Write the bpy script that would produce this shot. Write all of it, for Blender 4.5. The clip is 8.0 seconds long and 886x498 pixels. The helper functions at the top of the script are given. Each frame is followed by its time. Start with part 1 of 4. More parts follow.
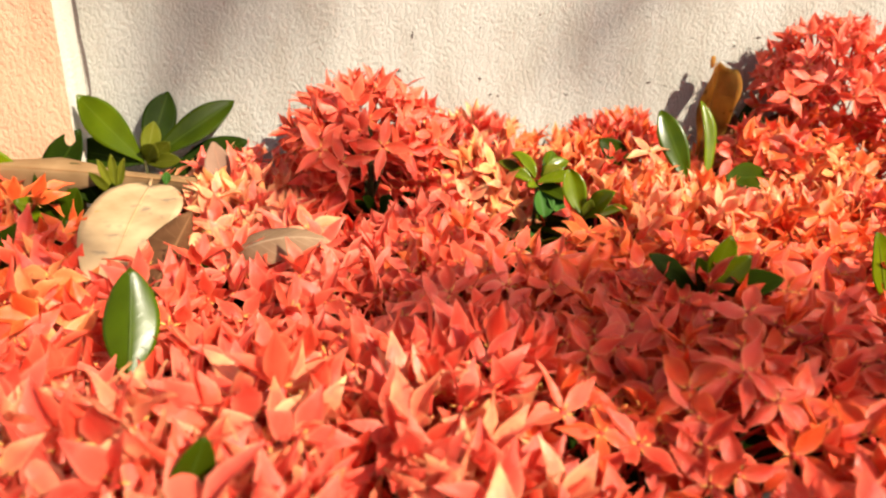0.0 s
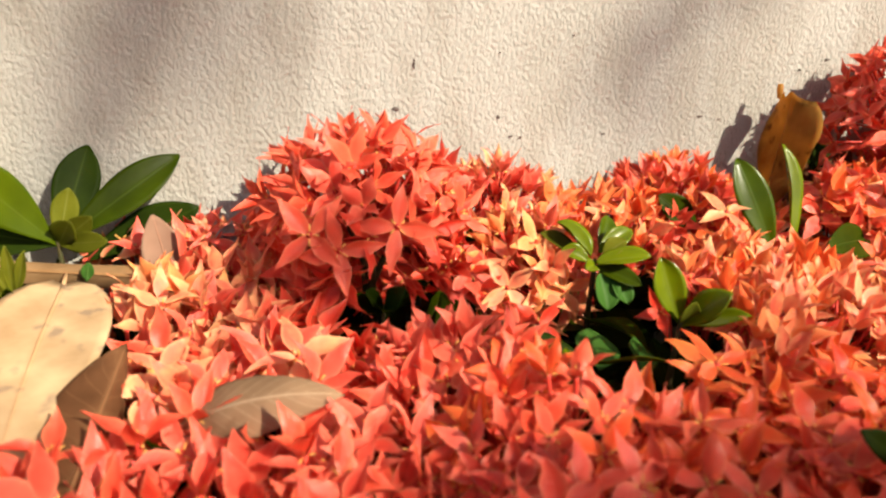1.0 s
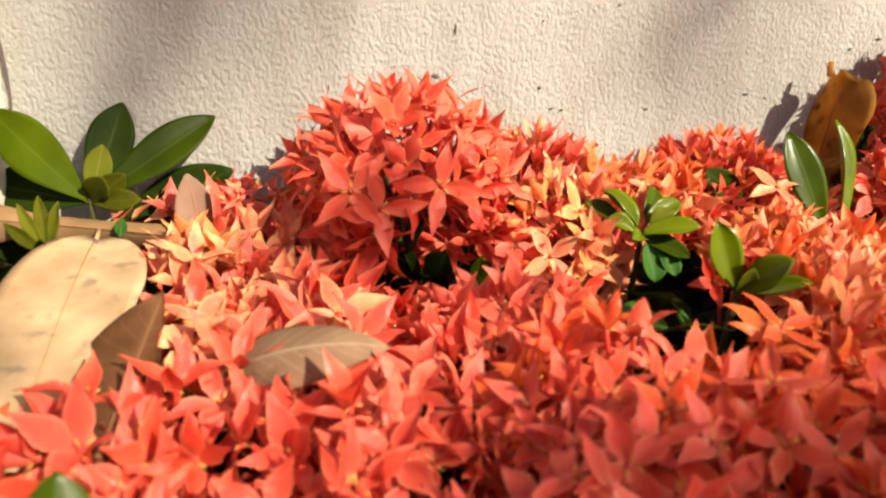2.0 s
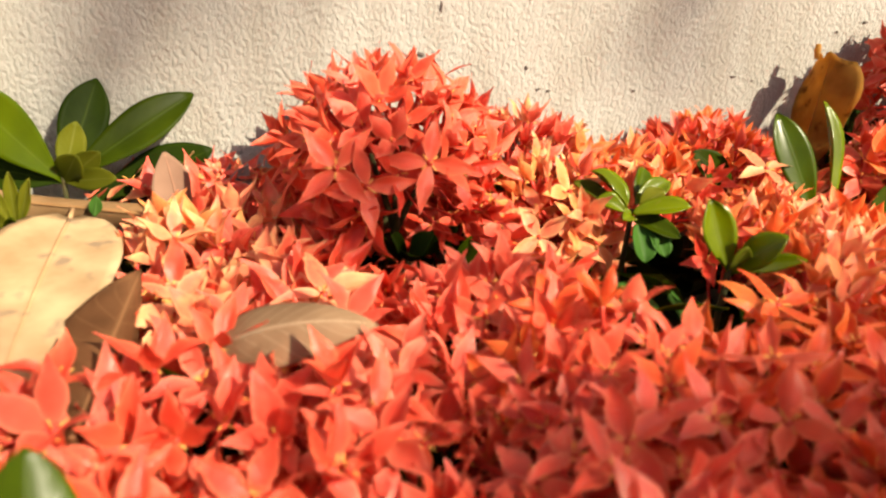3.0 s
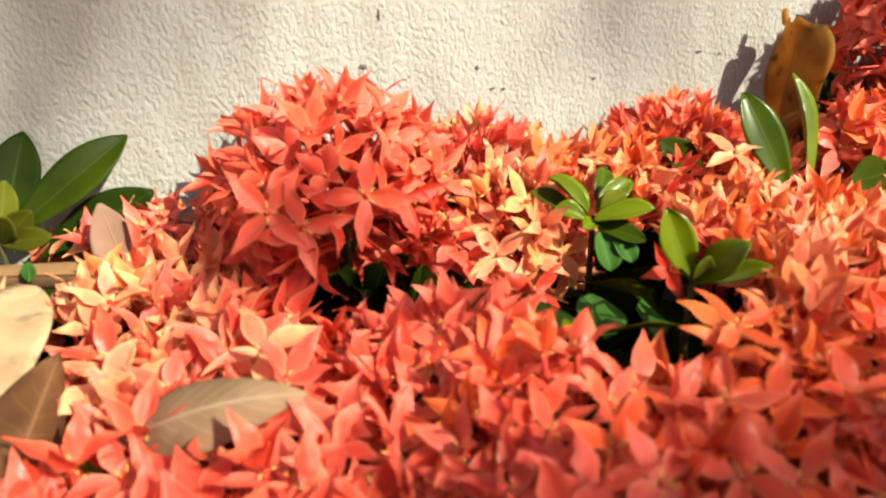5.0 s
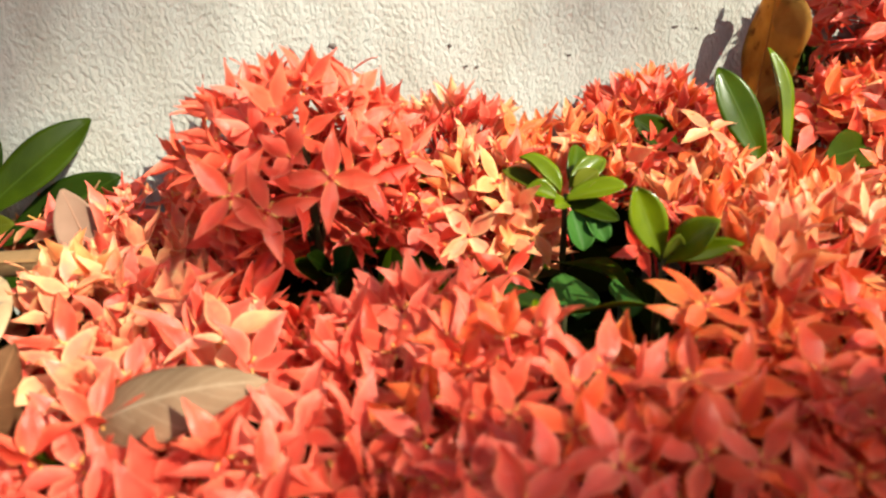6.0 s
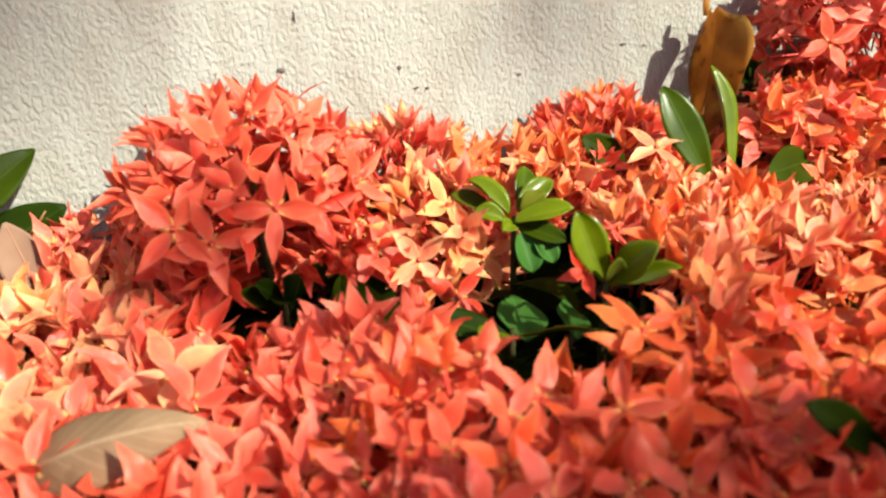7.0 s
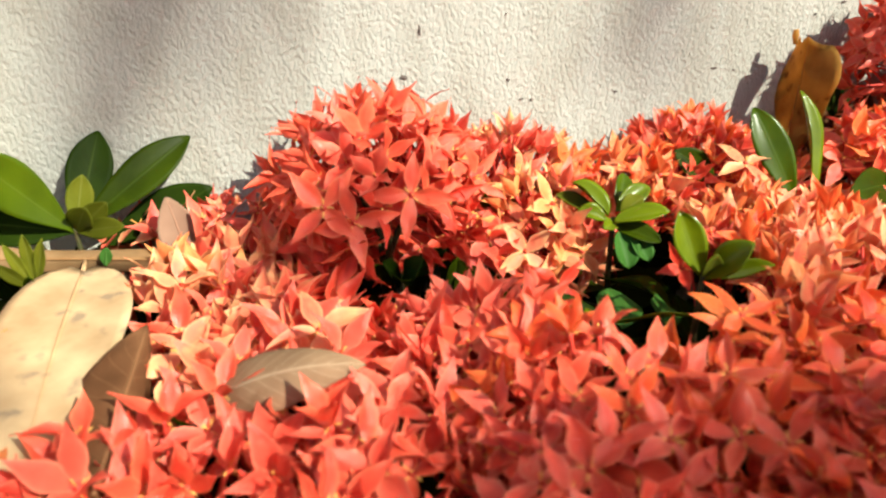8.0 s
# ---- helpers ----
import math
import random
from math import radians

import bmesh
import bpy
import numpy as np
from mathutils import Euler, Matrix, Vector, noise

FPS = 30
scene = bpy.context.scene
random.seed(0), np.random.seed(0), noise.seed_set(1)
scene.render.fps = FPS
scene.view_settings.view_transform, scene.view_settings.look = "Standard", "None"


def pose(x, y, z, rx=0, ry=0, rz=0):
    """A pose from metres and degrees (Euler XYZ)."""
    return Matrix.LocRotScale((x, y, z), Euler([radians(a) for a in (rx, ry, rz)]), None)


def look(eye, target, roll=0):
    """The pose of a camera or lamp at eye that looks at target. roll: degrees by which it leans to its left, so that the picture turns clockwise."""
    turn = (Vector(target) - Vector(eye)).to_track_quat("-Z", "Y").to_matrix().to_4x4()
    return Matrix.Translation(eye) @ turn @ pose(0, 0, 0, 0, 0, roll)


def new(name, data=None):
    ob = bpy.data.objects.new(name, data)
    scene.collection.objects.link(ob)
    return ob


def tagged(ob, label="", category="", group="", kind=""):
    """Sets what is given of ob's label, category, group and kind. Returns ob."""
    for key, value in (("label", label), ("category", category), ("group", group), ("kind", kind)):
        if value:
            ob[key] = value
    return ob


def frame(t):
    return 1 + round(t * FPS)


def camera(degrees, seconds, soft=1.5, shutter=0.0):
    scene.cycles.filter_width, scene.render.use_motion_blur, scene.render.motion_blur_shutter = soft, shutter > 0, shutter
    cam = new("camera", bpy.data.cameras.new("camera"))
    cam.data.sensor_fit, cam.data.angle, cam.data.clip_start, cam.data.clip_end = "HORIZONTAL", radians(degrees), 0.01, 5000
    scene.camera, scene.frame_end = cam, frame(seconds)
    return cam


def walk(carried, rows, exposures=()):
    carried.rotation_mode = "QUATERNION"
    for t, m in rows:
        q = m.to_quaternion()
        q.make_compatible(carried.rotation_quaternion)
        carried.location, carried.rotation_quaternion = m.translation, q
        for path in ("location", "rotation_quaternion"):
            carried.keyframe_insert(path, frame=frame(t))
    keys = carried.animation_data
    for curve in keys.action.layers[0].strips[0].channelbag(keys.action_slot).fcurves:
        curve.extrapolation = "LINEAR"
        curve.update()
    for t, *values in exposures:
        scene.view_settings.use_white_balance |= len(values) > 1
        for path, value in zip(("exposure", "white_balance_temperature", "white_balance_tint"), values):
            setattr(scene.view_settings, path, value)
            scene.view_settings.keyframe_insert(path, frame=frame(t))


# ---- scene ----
cam = camera(61.4, 8.0, 2.3)
PATH = [
    (0, (0.0035, 0.0013, 0.5963), (0.0581, 0.2717, 0.4783), 1.63),
    (0.1, (0.0033, 0.0116, 0.5988), (0.0614, 0.2804, 0.4789), 1.59),
    (0.2, (0.0045, 0.0311, 0.6080), (0.0639, 0.2984, 0.4855), 0.23),
    (0.3, (0.0053, 0.0567, 0.6133), (0.0723, 0.3219, 0.4902), 0.09),
    (0.4, (0.0034, 0.0748, 0.6177), (0.0729, 0.3378, 0.4914), -0.60),
    (0.5, (0.0030, 0.0868, 0.6136), (0.0744, 0.3500, 0.4886), -0.41),
    (1, (-0.0083, 0.1138, 0.5944), (0.0686, 0.3789, 0.4769), 1.86),
    (1.5, (-0.0150, 0.1177, 0.5815), (0.0568, 0.3866, 0.4695), 2.41),
    (1.7, (-0.0173, 0.1175, 0.5792), (0.0533, 0.3861, 0.4657), 2.76),
    (2.8, (-0.0149, 0.1253, 0.5728), (0.0637, 0.3891, 0.4536), 3.17),
    (3, (-0.0182, 0.1235, 0.5703), (0.0614, 0.3874, 0.4519), 3.51),
    (3.5, (-0.0243, 0.1208, 0.5648), (0.0534, 0.3846, 0.4451), 4.12),
    (4, (-0.0152, 0.1313, 0.5692), (0.0624, 0.3924, 0.4435), 2.39),
    (4.5, (-0.0045, 0.1370, 0.5775), (0.0706, 0.3972, 0.4483), -0.43),
    (4.7, (0.0014, 0.1376, 0.5818), (0.0759, 0.3984, 0.4536), -1.73),
    (5.8, (0.0120, 0.1355, 0.5826), (0.0856, 0.3951, 0.4516), -3.16),
    (6, (0.0145, 0.1385, 0.5806), (0.0904, 0.3950, 0.4448), -3.08),
    (6.5, (0.0216, 0.1402, 0.5834), (0.1047, 0.3936, 0.4459), -3.26),
    (7, (0.0234, 0.1376, 0.5863), (0.1096, 0.3917, 0.4520), -3.44),
    (7.5, (0.0141, 0.1290, 0.5842), (0.0932, 0.3876, 0.4543), -2.75),
    (8, (-0.0073, 0.1145, 0.5912), (0.0614, 0.3774, 0.4641), -1.78),
]
# the lens warms and cools its picture a little: seconds, stops, kelvin, tint
LENS_BALANCE = [(0.0, 1.24, 6350, 10), (0.4, 1.1, 6350, 10), (1.7, 1.1, 6350, 10), (3.4, 1.22, 6750, 8), (4.5, 1.25, 6100, 3), (8.0, 1.25, 5760, 0)]
walk(cam, [(t, look(eye, target, roll)) for t, eye, target, roll in PATH], LENS_BALANCE)
cam.data.dof.use_dof = True
cam.data.dof.focus_distance, cam.data.dof.aperture_fstop = 0.33, 15.0

# ---- light ----
SUN_AZ = math.atan2(0.57, -0.822)
SUN_EL = radians(39)
TO_SUN = Vector((math.sin(SUN_AZ) * math.cos(SUN_EL), math.cos(SUN_AZ) * math.cos(SUN_EL), math.sin(SUN_EL)))
world = bpy.data.worlds.new("sky")
scene.world = world
world.use_nodes = True
wn = world.node_tree
sky = wn.nodes.new("ShaderNodeTexSky")
sky.sky_type, sky.sun_disc = "NISHITA", False
sky.sun_elevation, sky.sun_rotation = SUN_EL, SUN_AZ
sky.air_density, sky.dust_density, sky.ozone_density = 0.8, 4.0, 0.4
wn.links.new(sky.outputs[0], wn.nodes["Background"].inputs[0])
wn.nodes["Background"].inputs[1].default_value = 0.055
sun_data = bpy.data.lights.new("sun", "SUN")
sun_data.energy, sun_data.angle, sun_data.color = 5.0, radians(0.53), (1.0, 0.88, 0.68)
sun = new("sun", sun_data)
sun.matrix_world = look(TO_SUN * 10, (0, 0, 0))


# ---- materials ----
def material(name):
    m = bpy.data.materials.new(name)
    m.use_nodes = True
    nt = m.node_tree
    return m, nt, nt.nodes["Principled BSDF"]


def node(nt, kind, **values):
    n = nt.nodes.new(kind)
    for key, value in values.items():
        if key in n.inputs:
            n.inputs[key].default_value = value
    return n


def ramp(nt, source, stops):
    n = nt.nodes.new("ShaderNodeValToRGB")
    while len(n.color_ramp.elements) < len(stops):
        n.color_ramp.elements.new(0.5)
    for e, (at, colour) in zip(n.color_ramp.elements, stops):
        e.position, e.color = at, (*colour, 1)
    nt.links.new(source, n.inputs[0])
    return n.outputs[0]


def mix(nt, kind, factor, a, b):
    n = nt.nodes.new("ShaderNodeMix")
    n.data_type, n.blend_type = "RGBA", kind
    for socket, value in ((n.inputs[0], factor), (n.inputs[6], a), (n.inputs[7], b)):
        if hasattr(value, "links"):
            nt.links.new(value, socket)
        else:
            socket.default_value = (*value, 1) if isinstance(value, tuple) else value
    return n.outputs[2]


def maths(nt, op, a, b=0.0, c=0.0):
    n = nt.nodes.new("ShaderNodeMath")
    n.operation = op
    for socket, value in zip(n.inputs, (a, b, c)):
        if hasattr(value, "links"):
            nt.links.new(value, socket)
        else:
            socket.default_value = value
    return n.outputs[0]


def noise_of(nt, scale, detail=4.0, coords="Object", stretch=(1, 1, 1)):
    tc = nt.nodes.new("ShaderNodeTexCoord")
    mp = nt.nodes.new("ShaderNodeMapping")
    mp.inputs["Scale"].default_value = stretch
    nt.links.new(tc.outputs[coords], mp.inputs[0])
    n = node(nt, "ShaderNodeTexNoise", Scale=scale, Detail=detail)
    nt.links.new(mp.outputs[0], n.inputs["Vector"])
    return n.outputs["Fac"]


def bump(nt, bsdf, height, strength, distance):
    n = node(nt, "ShaderNodeBump", Strength=strength, Distance=distance)
    nt.links.new(height, n.inputs["Height"])
    nt.links.new(n.outputs[0], bsdf.inputs["Normal"])
    return n


def thin(m, nt, bsdf, colour, share):
    """A blade that lets a share of the light through."""
    tr = nt.nodes.new("ShaderNodeBsdfTranslucent")
    nt.links.new(colour, tr.inputs[0])
    blend = nt.nodes.new("ShaderNodeMixShader")
    blend.inputs[0].default_value = share
    nt.links.new(bsdf.outputs[0], blend.inputs[1])
    nt.links.new(tr.outputs[0], blend.inputs[2])
    nt.links.new(blend.outputs[0], nt.nodes["Material Output"].inputs[0])


def petal_material(name, stops, pale, rim, through_share=0.23, blush=0.42):
    m, nt, bsdf = material(name)
    info = nt.nodes.new("ShaderNodeObjectInfo")
    geo = nt.nodes.new("ShaderNodeNewGeometry")
    pick = maths(nt, "ADD", maths(nt, "MULTIPLY", info.outputs["Random"], 0.5), maths(nt, "MULTIPLY", geo.outputs["Random Per Island"], 0.5))
    base = ramp(nt, pick, stops)
    uv = nt.nodes.new("ShaderNodeUVMap")
    xyz = nt.nodes.new("ShaderNodeSeparateXYZ")
    nt.links.new(uv.outputs[0], xyz.inputs[0])
    u, v = xyz.outputs[0], xyz.outputs[1]
    # flushes of a paler tone, stronger towards the tip, double as painted sun highlights
    flush_glint = ramp(nt, noise_of(nt, 150.0, 2.0), [(0.4, (0, 0, 0)), (0.68, (1, 1, 1))])
    along = maths(nt, "ADD", blush * 0.24, maths(nt, "MULTIPLY", maths(nt, "POWER", u, 2.5), blush))
    col = mix(nt, "MIX", maths(nt, "MULTIPLY", flush_glint, along), base, pale)
    # paler rim and throat
    edge = maths(nt, "MULTIPLY", maths(nt, "POWER", v, 6.0), 0.55)
    throat = maths(nt, "MULTIPLY", maths(nt, "POWER", maths(nt, "SUBTRACT", 1.0, u), 6.0), 0.4)
    col = mix(nt, "MIX", maths(nt, "MINIMUM", maths(nt, "ADD", edge, throat), 1.0), col, rim)
    streak = noise_of(nt, 1.0, 3.0, "UV", (3, 26, 1))
    col = mix(nt, "MULTIPLY", 0.35, col, ramp(nt, streak, [(0.3, (0.72, 0.6, 0.6)), (0.7, (1, 1, 1))]))
    deep = ramp(nt, noise_of(nt, 120.0, 2.0), [(0.3, (0.62, 0.5, 0.45)), (0.55, (1, 1, 1))])
    col = mix(nt, "MULTIPLY", 0.35, col, deep)
    nt.links.new(col, bsdf.inputs["Base Color"])
    bsdf.inputs["Roughness"].default_value = 0.3
    bsdf.inputs["Specular IOR Level"].default_value = 0.46
    bump(nt, bsdf, maths(nt, "ADD", streak, maths(nt, "MULTIPLY", flush_glint, 0.6)), 0.4, 0.0007)
    thin(m, nt, bsdf, col, through_share)
    return m


PETAL = petal_material("petal_coral", [(0.0, (0.68, 0.0399, 0.0199)), (0.4, (0.79, 0.0707, 0.0343)), (0.75, (0.82, 0.0956, 0.0456)), (1.0, (0.84, 0.1248, 0.0534))], (0.87, 0.2495, 0.1295), (0.89, 0.316, 0.1523))
PETAL_ORANGE = petal_material("petal_orange", [(0.0, (0.76, 0.0676, 0.0149)), (0.5, (0.82, 0.1128, 0.025)), (0.85, (0.84, 0.1534, 0.0344)), (1.0, (0.86, 0.2346, 0.0499))], (0.88, 0.3069, 0.0749), (0.9, 0.4061, 0.106))
# paler tint: strong sun on the flowers is put into this colour
PETAL_PALE_LIT = petal_material("petal_pale_orange_lit", [(0.0, (0.85, 0.15, 0.045)), (0.5, (0.87, 0.22, 0.0675)), (1.0, (0.9, 0.38, 0.108))], (0.91, 0.5, 0.18), (0.92, 0.62, 0.252), 0.26, 0.75)
PETAL_CREAM = petal_material("petal_cream", [(0.0, (0.87, 0.27, 0.09)), (0.5, (0.88, 0.37, 0.1305)), (1.0, (0.9, 0.5, 0.18))], (0.91, 0.56, 0.216), (0.92, 0.64, 0.27))
PETAL_PINK = petal_material("petal_pink_coral", [(0.0, (0.78, 0.0636, 0.0389)), (0.5, (0.83, 0.0976, 0.0607)), (1.0, (0.86, 0.1529, 0.0855))], (0.89, 0.3057, 0.1943), (0.91, 0.3907, 0.2331))
# paler pink, with highlights of the sunlit band put into its colour
PETAL_BLUSH_LIT = petal_material("petal_blush_lit", [(0.0, (0.83, 0.13, 0.0765)), (0.5, (0.86, 0.2, 0.1125)), (1.0, (0.88, 0.32, 0.153))], (0.91, 0.58, 0.243), (0.92, 0.66, 0.324), 0.24, 0.95)
PETAL_DEEP = petal_material("petal_deep_orange", [(0.0, (0.7, 0.042, 0.0099)), (0.5, (0.8, 0.07, 0.0162)), (1.0, (0.84, 0.115, 0.027))], (0.86, 0.22, 0.054), (0.88, 0.3, 0.081))
PETAL_RED = petal_material("petal_red", [(0.0, (0.54, 0.0199, 0.0104)), (0.6, (0.68, 0.0378, 0.0195)), (1.0, (0.76, 0.0631, 0.03))], (0.8, 0.1351, 0.0675), (0.84, 0.198, 0.0974))


def plain(name, stops, scale, rough, relief=0.0, spec=0.3, coords="Object", stretch=(1, 1, 1)):
    m, nt, bsdf = material(name)
    n = noise_of(nt, scale, 6.0, coords, stretch)
    col = ramp(nt, n, stops)
    nt.links.new(col, bsdf.inputs["Base Color"])
    bsdf.inputs["Roughness"].default_value = rough
    bsdf.inputs["Specular IOR Level"].default_value = spec
    if relief:
        bump(nt, bsdf, noise_of(nt, scale * 2.5, 5.0, coords, stretch), 0.6, relief)
    return m


TUBE = plain("corolla_tube", [(0.3, (0.42, 0.025, 0.02)), (0.7, (0.6, 0.06, 0.035))], 300, 0.5)
ANTHER = plain("anther", [(0.3, (0.75, 0.32, 0.06)), (0.7, (0.85, 0.5, 0.14))], 400, 0.6)
STALK = plain("stalk", [(0.3, (0.025, 0.035, 0.01)), (0.7, (0.06, 0.04, 0.018))], 200, 0.7, 0.0004, 0.1)
SOIL = plain("soil", [(0.3, (0.02, 0.015, 0.01)), (0.7, (0.06, 0.045, 0.03))], 40, 0.95, 0.006)


def leaf_material(name, dark, light, vein, rough, share, veins=9.0, vein_share=0.5, spots=None, side_share=0.15, gloss=0.0):
    m, nt, bsdf = material(name)
    info = nt.nodes.new("ShaderNodeObjectInfo")
    uv = nt.nodes.new("ShaderNodeUVMap")
    xyz = nt.nodes.new("ShaderNodeSeparateXYZ")
    nt.links.new(uv.outputs[0], xyz.inputs[0])
    u, v = xyz.outputs[0], xyz.outputs[1]
    base = ramp(nt, noise_of(nt, 55.0, 5.0), [(0.3, dark), (0.7, light)])
    base = mix(nt, "MULTIPLY", 0.35, base, ramp(nt, info.outputs["Random"], [(0.0, (0.6, 0.7, 0.6)), (1.0, (1, 1, 1))]))
    mid = ramp(nt, v, [(0.0, (1, 1, 1)), (0.07, (0, 0, 0))])
    # side veins sweep from the midrib towards the tip
    sweep = maths(nt, "SUBTRACT", maths(nt, "MULTIPLY", u, veins), maths(nt, "MULTIPLY", v, 2.2))
    saw = maths(nt, "ABSOLUTE", maths(nt, "SUBTRACT", maths(nt, "FRACT", sweep), 0.5))
    side = ramp(nt, saw, [(0.0, (1, 1, 1)), (0.07, (0, 0, 0))])
    lines = maths(nt, "MAXIMUM", mid, maths(nt, "MULTIPLY", side, side_share))
    col = mix(nt, "MIX", maths(nt, "MULTIPLY", lines, vein_share), base, vein)
    if spots:
        patch = ramp(nt, noise_of(nt, 95.0, 3.0), [(0.58, (0, 0, 0)), (0.68, (1, 1, 1))])
        col = mix(nt, "MIX", maths(nt, "MULTIPLY", patch, 0.7), col, spots)
    nt.links.new(col, bsdf.inputs["Base Color"])
    bsdf.inputs["Roughness"].default_value = rough
    bsdf.inputs["Specular IOR Level"].default_value = gloss or (0.15 if rough < 0.38 else 0.05)
    height = maths(nt, "SUBTRACT", maths(nt, "MULTIPLY", noise_of(nt, 300.0, 3.0), 0.3), maths(nt, "MULTIPLY", lines, 0.5))
    bump(nt, bsdf, height, 0.3, 0.0004)
    if share:
        thin(m, nt, bsdf, col, share)
    return m


LEAF_GLOSS = leaf_material("leaf_glossy", (0.034, 0.055, 0.0006), (0.06, 0.092, 0.001), (0.08, 0.12, 0.015), 0.25, 0.2, 9.0, 0.3, None, 0.15, 0.2)
LEAF = leaf_material("leaf_green", (0.0165, 0.026, 0.0004), (0.031, 0.047, 0.0008), (0.045, 0.07, 0.008), 0.42, 0.12)
LEAF_LIGHT = leaf_material("leaf_light_green", (0.092, 0.125, 0.0006), (0.158, 0.195, 0.0015), (0.16, 0.19, 0.02), 0.24, 0.28, 9.0, 0.5, None, 0.15, 0.3)
LEAF_FRESH = leaf_material("leaf_fresh_green", (0.035, 0.056, 0.0006), (0.062, 0.092, 0.001), (0.09, 0.12, 0.015), 0.28, 0.14, 9.0, 0.4, None, 0.15, 0.22)
LEAF_YOUNG = leaf_material("leaf_young", (0.085, 0.095, 0.006), (0.15, 0.15, 0.012), (0.22, 0.22, 0.06), 0.4, 0.2)
LEAF_OLIVE = leaf_material("leaf_olive", (0.04, 0.045, 0.002), (0.075, 0.075, 0.005), (0.1, 0.1, 0.02), 0.5, 0.12)
LEAF_BLUE = leaf_material("leaf_bluish_green", (0.03, 0.078, 0.012), (0.052, 0.125, 0.021), (0.08, 0.145, 0.036), 0.45, 0.12, 8.0, 0.3)
# darker copy of leaf_green with shade among the leaves put into its colour
LEAF_DARK = leaf_material("leaf_shaded_dark", (0.008, 0.016, 0.0005), (0.016, 0.029, 0.001), (0.045, 0.07, 0.008), 0.55, 0.08)
DRY_TAN = leaf_material("dry_leaf_tan", (0.36, 0.235, 0.125), (0.56, 0.4, 0.235), (0.44, 0.22, 0.09), 0.6, 0.12, 11.0, 0.3, (0.2, 0.15, 0.11))
DRY_BROWN = leaf_material("dry_leaf_brown", (0.075, 0.032, 0.014), (0.17, 0.078, 0.036), (0.25, 0.13, 0.06), 0.55, 0.1, 10.0, 0.5, (0.08, 0.04, 0.02), 0.4)
DRY_GREY = leaf_material("dry_leaf_grey_brown", (0.15, 0.085, 0.05), (0.29, 0.175, 0.105), (0.36, 0.26, 0.17), 0.5, 0.1, 11.0, 0.8, (0.16, 0.085, 0.045), 0.75)
DRY_STRIP = leaf_material("dry_leaf_dull_tan", (0.18, 0.1, 0.045), (0.28, 0.17, 0.085), (0.26, 0.12, 0.04), 0.6, 0.1, 9.0, 0.3)
DRY_PINK = leaf_material("dry_leaf_pinkish", (0.23, 0.13, 0.09), (0.31, 0.185, 0.13), (0.4, 0.2, 0.12), 0.6, 0.12, 9.0, 0.3)
DRY_ASH = leaf_material("dry_leaf_ash_grey", (0.2, 0.19, 0.18), (0.36, 0.34, 0.33), (0.24, 0.2, 0.18), 0.6, 0.12, 9.0, 0.3)
DRY_RUST = leaf_material("dry_leaf_rust", (0.3, 0.13, 0.025), (0.68, 0.39, 0.1), (0.55, 0.32, 0.1), 0.4, 0.72, 8.0, 0.3, (0.07, 0.022, 0.006))


def stucco(name, stops, stain):
    m, nt, bsdf = material(name)
    big = noise_of(nt, 9.0, 4.0)
    col = ramp(nt, big, stops)
    grime = ramp(nt, noise_of(nt, 60.0, 6.0, "Object", (1, 1, 0.35)), [(0.35, stain), (0.62, (1, 1, 1))])
    col = mix(nt, "MULTIPLY", 0.5, col, grime)
    nt.links.new(col, bsdf.inputs["Base Color"])
    bsdf.inputs["Roughness"].default_value = 0.9
    bsdf.inputs["Specular IOR Level"].default_value = 0.2
    grain = ramp(nt, noise_of(nt, 620.0, 2.5, "Object", (1, 1, 0.7)), [(0.36, (0, 0, 0)), (0.62, (1, 1, 1))])
    coarse = noise_of(nt, 210.0, 2.0, "Object", (1, 1, 0.6))
    height = maths(nt, "ADD", maths(nt, "MULTIPLY", grain, 0.3), maths(nt, "MULTIPLY", coarse, 0.24))
    bump(nt, bsdf, height, 0.62, 0.0024)
    return m


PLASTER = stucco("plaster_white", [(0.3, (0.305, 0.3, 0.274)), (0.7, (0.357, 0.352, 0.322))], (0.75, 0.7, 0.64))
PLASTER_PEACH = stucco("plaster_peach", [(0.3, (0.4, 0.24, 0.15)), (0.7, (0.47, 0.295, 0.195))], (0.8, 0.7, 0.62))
# a brighter white than the wall's, for the side of the pillar
PLASTER_BRIGHT = stucco("plaster_bright_white", [(0.3, (0.6, 0.57, 0.5)), (0.7, (0.66, 0.63, 0.56))], (0.85, 0.8, 0.75))
MARK = plain("wall_mark", [(0.3, (0.05, 0.04, 0.035)), (0.7, (0.13, 0.1, 0.09))], 900, 0.9)


# ---- builders ----
def mesh_of(name, verts, faces, mats, uvs=None, mat_ids=None, smooth=True):
    me = bpy.data.meshes.new(name)
    me.from_pydata([tuple(v) for v in verts], [], faces)
    for m in mats:
        me.materials.append(m)
    if uvs is not None:
        layer = me.uv_layers.new(name="UVMap")
        for loop in me.loops:
            layer.data[loop.index].uv = uvs[loop.vertex_index]
    if mat_ids is not None:
        me.polygons.foreach_set("material_index", mat_ids)
    me.polygons.foreach_set("use_smooth", [smooth] * len(me.polygons))
    me.update()
    return me


def part(name, me, parent, label="", m=None):
    ob = new(name, me)
    ob.parent = parent
    if m is not None:
        ob.matrix_basis = m
    if label:
        tagged(ob, label)
    return ob


def thing(name, place, label, category, group="", kind=""):
    ob = new(name)
    ob.empty_display_size = 0.01
    ob.location = place
    return tagged(ob, label, category, group, kind)


def frame_of(x_axis, z_hint):
    x = Vector(x_axis).normalized()
    z = Vector(z_hint)
    y = z.cross(x).normalized()
    return Matrix((x, y, x.cross(y))).transposed()


